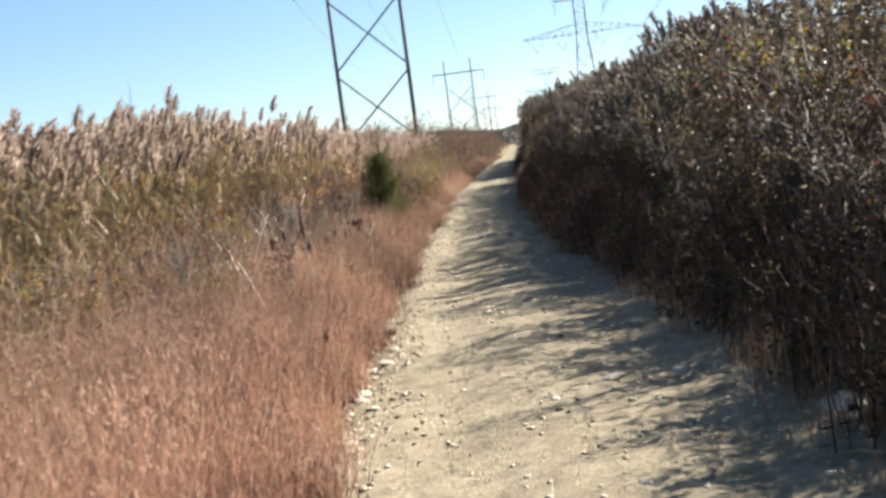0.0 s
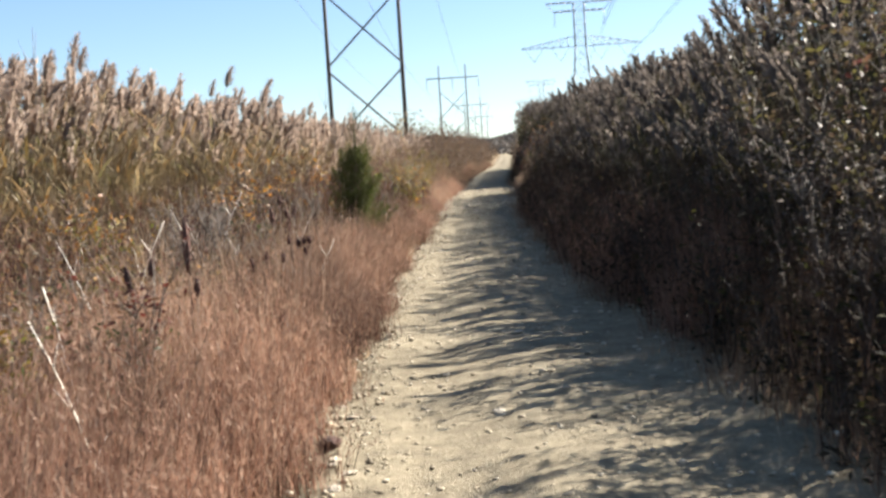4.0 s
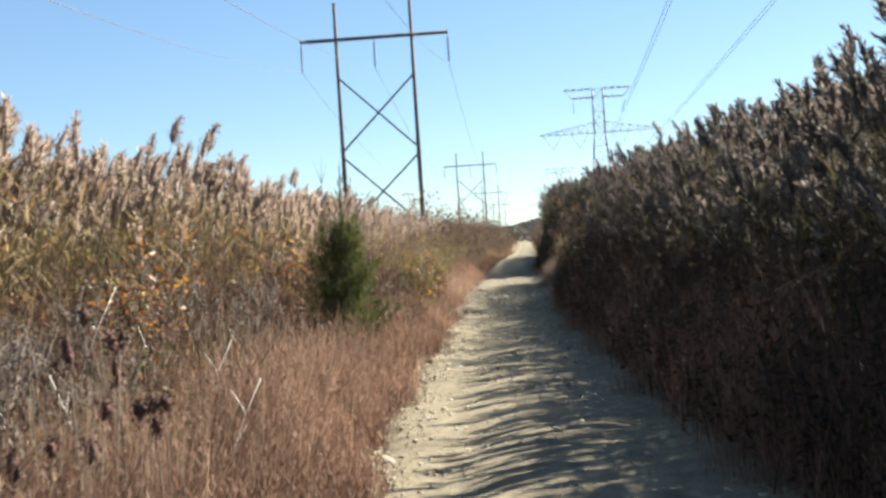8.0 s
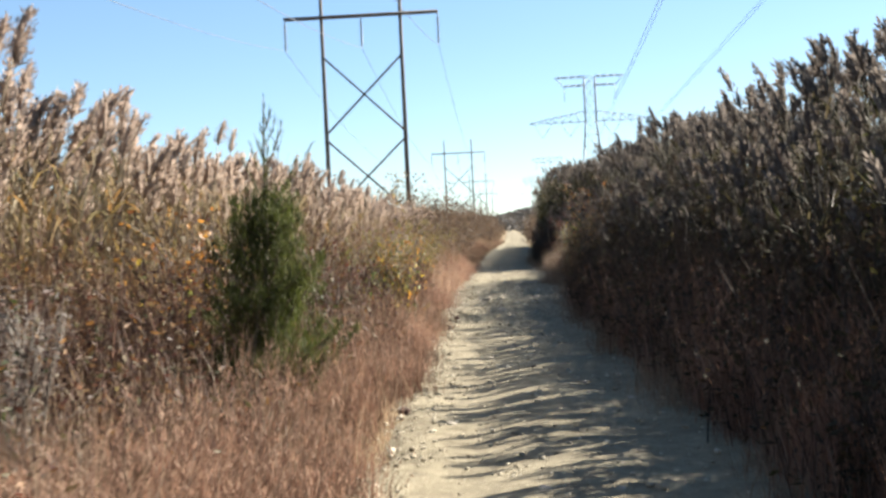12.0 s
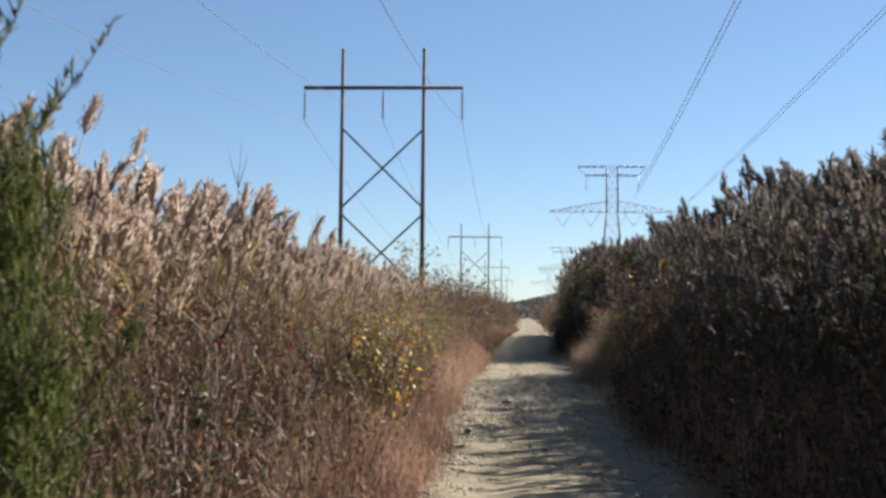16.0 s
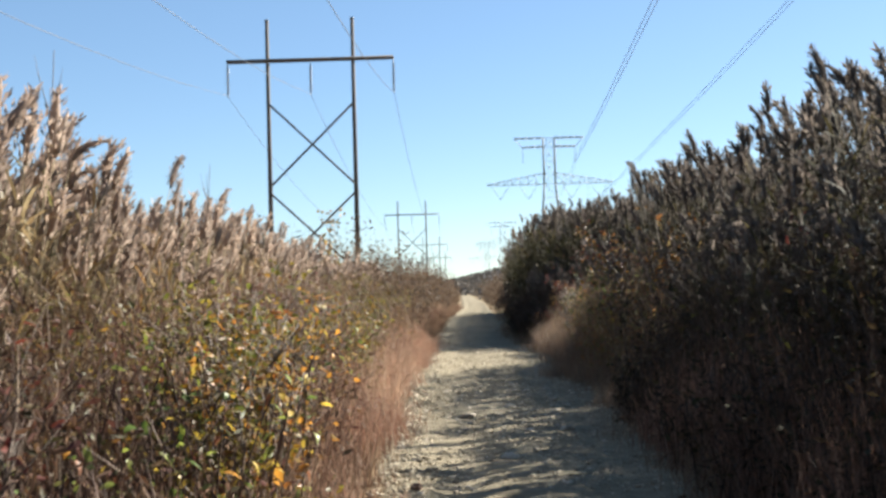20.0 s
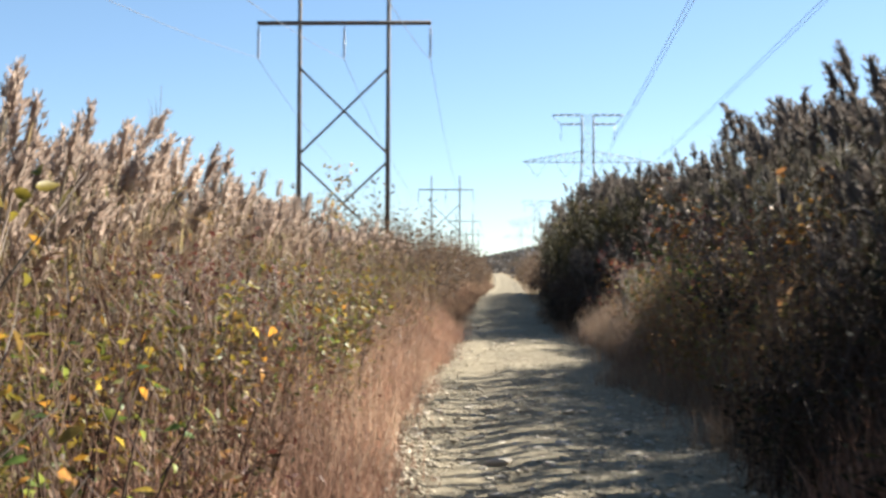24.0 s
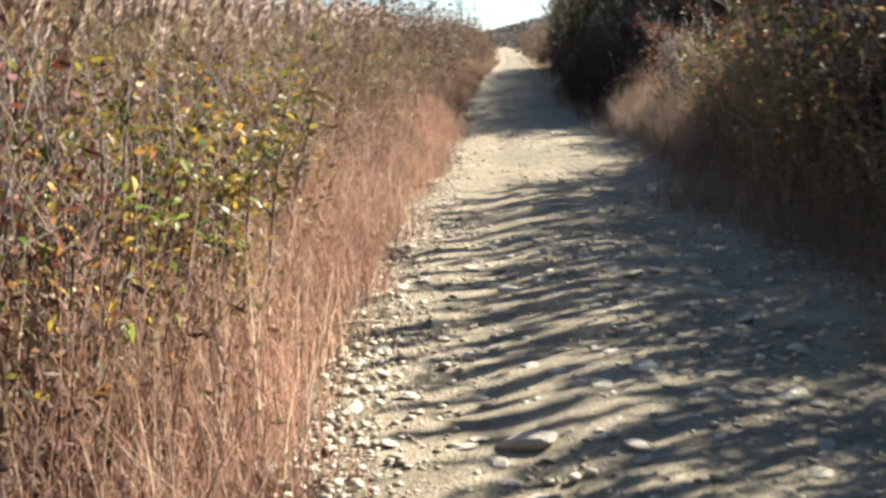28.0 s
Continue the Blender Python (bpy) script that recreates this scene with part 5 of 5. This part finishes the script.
# pale bare stalks leaning in the weeds
for x, y, h, az in ((-1.45, 8.6, 1.0, 2.9), (-1.75, 9.3, 1.05, 2.4), (-2.2, 11.3, 1.15, 2.9), (-2.45, 12.1, 1.2, 0.4), (-1.42, 14.2, 0.85, 0.2), (-2.75, 13.1, 1.2, 2.7), (-2.05, 16.2, 1.0, 2.5), (-1.8, 15.3, 0.95, 0.3), (-1.7, 17.4, 0.9, 2.8), (-2.0, 13.6, 1.1, 2.6), (-2.2, 14.3, 1.2, 2.9), (-2.35, 12.8, 1.05, 2.3), (-1.75, 13.9, 0.95, 2.7), (-2.5, 15.2, 1.3, 0.3)):
    st = tagged(empty("bare_stalk", (x, y, 0)), "bleached bare weed stalk leaning in dry weeds", "weed stalk", "bleached stalks")
    A = axis_points(np.zeros((1, 3)), np.array([az]), np.array([h]), np.array([0.15]), np.array([0.35]), 5)
    part("stem", mesh_of("stem", *tubes(A, np.linspace(0.0055, 0.002, 6), 5), M_BLEACHED), st)
    for k in (2, 3, 4):
        B = axis_points(A[:, k], np.array([az + 2.2 * k]), np.array([0.13]), np.array([0.5]), np.array([0.2]), 3)
        part("twig", mesh_of("twig", *tubes(B, np.array([0.004, 0.003, 0.002, 0.001]), 4), M_BLEACHED), st)


# ---- stones ----
def rock(seed, n=2, rough=0.35):
    bm = bmesh.new()
    bmesh.ops.create_icosphere(bm, subdivisions=n, radius=0.5)
    off = Vector((seed * 7.3, seed * 3.1, seed))
    for v in bm.verts:
        v.co *= 1 + rough * noise.noise(v.co * 2.2 + off) + 0.12 * noise.noise(v.co * 6 + off)
        v.co.z *= 0.62
    me = bpy.data.meshes.new("stone")
    bm.to_mesh(me)
    bm.free()
    me.materials.append(M_STONE)
    return me


def road_height(x, y):
    c = (x - (left_edge(y) - 0.12)) / (right_edge(y) + 0.25 - left_edge(y) + 0.12)
    return 0.012 + 0.03 * np.sin(np.clip(c, 0, 1) * np.pi) ** 0.5 - 0.03 * np.exp(-((c - 0.27) / 0.09) ** 2) - 0.03 * np.exp(-((c - 0.72) / 0.09) ** 2)


rocks = [rock(k) for k in range(8)]
r = np.random.default_rng(91)
spots = [(0.23, 34.32, 0.195), (0.3, 35.17, 0.1), (0.39, 35.05, 0.085), (0.71, 34.98, 0.137), (0.28, 34.16, 0.051), (0.15, 34.01, 0.074), (0.54, 34.06, 0.067), (0.03, 34.32, 0.08),
         (0.08, 34.39, 0.072), (-0.12, 34.64, 0.058), (-0.34, 34.7, 0.078), (-0.57, 34.22, 0.079), (-0.03, 35.64, 0.071), (0.12, 34.16, 0.102), (0.1, 34.82, 0.07), (-0.81, 6.38, 0.09)]
spots += [(-0.85, 7.71, 0.107), (0.75, 7.2, 0.143), (1.78, 5.93, 0.247), (0.61, 4.98, 0.076), (-0.73, 6.47, 0.097), (-0.77, 8.75, 0.121), (-0.76, 16.22, 0.11), (-0.72, 15.65, 0.08),
          (-0.97, 11.93, 0.084), (0.06, 10.66, 0.104), (0.31, 13.33, 0.116), (1.19, 7.3, 0.107), (-0.85, 7.5, 0.092), (-0.36, 21.42, 0.087), (-0.4, 32.16, 0.081), (0.4, 31.37, 0.166)]
for _ in range(197):
    y = r.uniform(3, 50) if r.uniform() < 0.6 else r.uniform(32.5, 39)
    edge = r.uniform() < 0.55
    x = left_edge(y) + abs(r.normal(0.05, 0.16)) if edge else r.uniform(left_edge(y), right_edge(y))
    spots.append((float(x), y, float(np.clip(r.lognormal(-3.0, 0.35), 0.03, 0.12))))
for _ in range(70):
    spots.append((r.uniform(0.1, 1.35), r.uniform(32.8, 38.5), float(np.clip(r.lognormal(-2.85, 0.35), 0.035, 0.12))))
for k, (x, y, w) in enumerate(spots):
    ob = new("stone", rocks[k % 8])
    ob.matrix_basis = Matrix.LocRotScale((x, y, float(road_height(x, y)) + 0.05 * w), Euler((r.normal(0, 0.15), r.normal(0, 0.15), r.uniform(0, 6.28))), (w * r.uniform(0.9, 1.25), w * r.uniform(0.7, 1.0), w * r.uniform(0.35, 0.6)))
    tagged(ob, "pale rounded stone half sunk in the sandy track" if w > 0.09 else "small pale stone lying on the sandy track", "stone", "stones on the track")

# pebbles
bm = bmesh.new()
bmesh.ops.create_icosphere(bm, subdivisions=1, radius=0.5)
bv = np.array([v.co[:] for v in bm.verts])
bt = np.array([[v.index for v in f.verts] for f in bm.faces])
bm.free()
n = 17000
y = np.where(r.uniform(0, 1, n) < 0.65, 2 + 46 * r.uniform(0, 1, n) ** 1.15, r.uniform(30, 39.5, n))
band = r.uniform(0, 1, n)
x = np.where(band < 0.38, left_edge(y) - 0.06 + np.abs(r.normal(0, 0.22, n)), r.uniform(0, 1, n) * (right_edge(y) - left_edge(y) + 0.2) + left_edge(y))
w = np.clip(r.lognormal(-3.98, 0.5, n), 0.007, 0.06)
a = r.uniform(0, 6.28, n)
shape = bv[None] * (1 + r.normal(0, 0.16, (n, len(bv), 1))) * np.stack([w, w * r.uniform(0.6, 1, n), w * r.uniform(0.3, 0.55, n)], -1)[:, None]
V = np.stack([shape[..., 0] * np.cos(a)[:, None] - shape[..., 1] * np.sin(a)[:, None], shape[..., 0] * np.sin(a)[:, None] + shape[..., 1] * np.cos(a)[:, None], shape[..., 2]], -1)
V += np.stack([x, y, road_height(x, y) + 0.1 * w], -1)[:, None]
T = (np.arange(n) * len(bv))[:, None, None] + bt[None]
tagged(new("pebbles", mesh_of("pebbles", V.reshape(-1, 3), T.reshape(-1, 3), M_PEBBLE)), "loose pebbles and grit strewn over the track", "gravel", kind="stuff")

for x, y, w in ((-0.83, 10.15, 0.13), (-0.95, 7.55, 0.14), (-0.7, 21.9, 0.10), (-0.3, 30.2, 0.09)):
    me = rock(int(y))
    me.materials[0] = M_SEED
    ob = new("clod", me)
    ob.matrix_basis = Matrix.LocRotScale((x, y, float(road_height(x, y)) + 0.02), Euler((0, 0, y)), (w, w * 0.8, w * 0.9))
    tagged(ob, "dark brown clod of earth at the track's edge", "clod", "clods on the verge")

# fallen sticks at the edge of the track
for (x, y), az, L in (((-0.72, 35.75), 0.35, 0.42), ((-0.3, 40.9), 0.1, 0.3), ((1.9, 4.9), 2.9, 0.5)):
    s = tagged(empty("stick", (x, y, 0.035), az), "dry pale stick lying at the track's edge", "stick", "sticks")
    A = np.array([[[0, 0, 0], [L * 0.4, 0.02, 0.015], [L * 0.75, -0.01, 0.03], [L, 0.03, 0.02]]])
    part("shaft", mesh_of("shaft", *tubes(A, np.array([0.012, 0.011, 0.008, 0.004]), 6), M_REED_STEM), s)
    part("side_twig", mesh_of("side_twig", *tubes(np.array([[[L * 0.4, 0.02, 0.015], [L * 0.55, 0.08, 0.04], [L * 0.65, 0.13, 0.05]]]), np.array([0.006, 0.005, 0.002]), 5), M_REED_STEM), s)
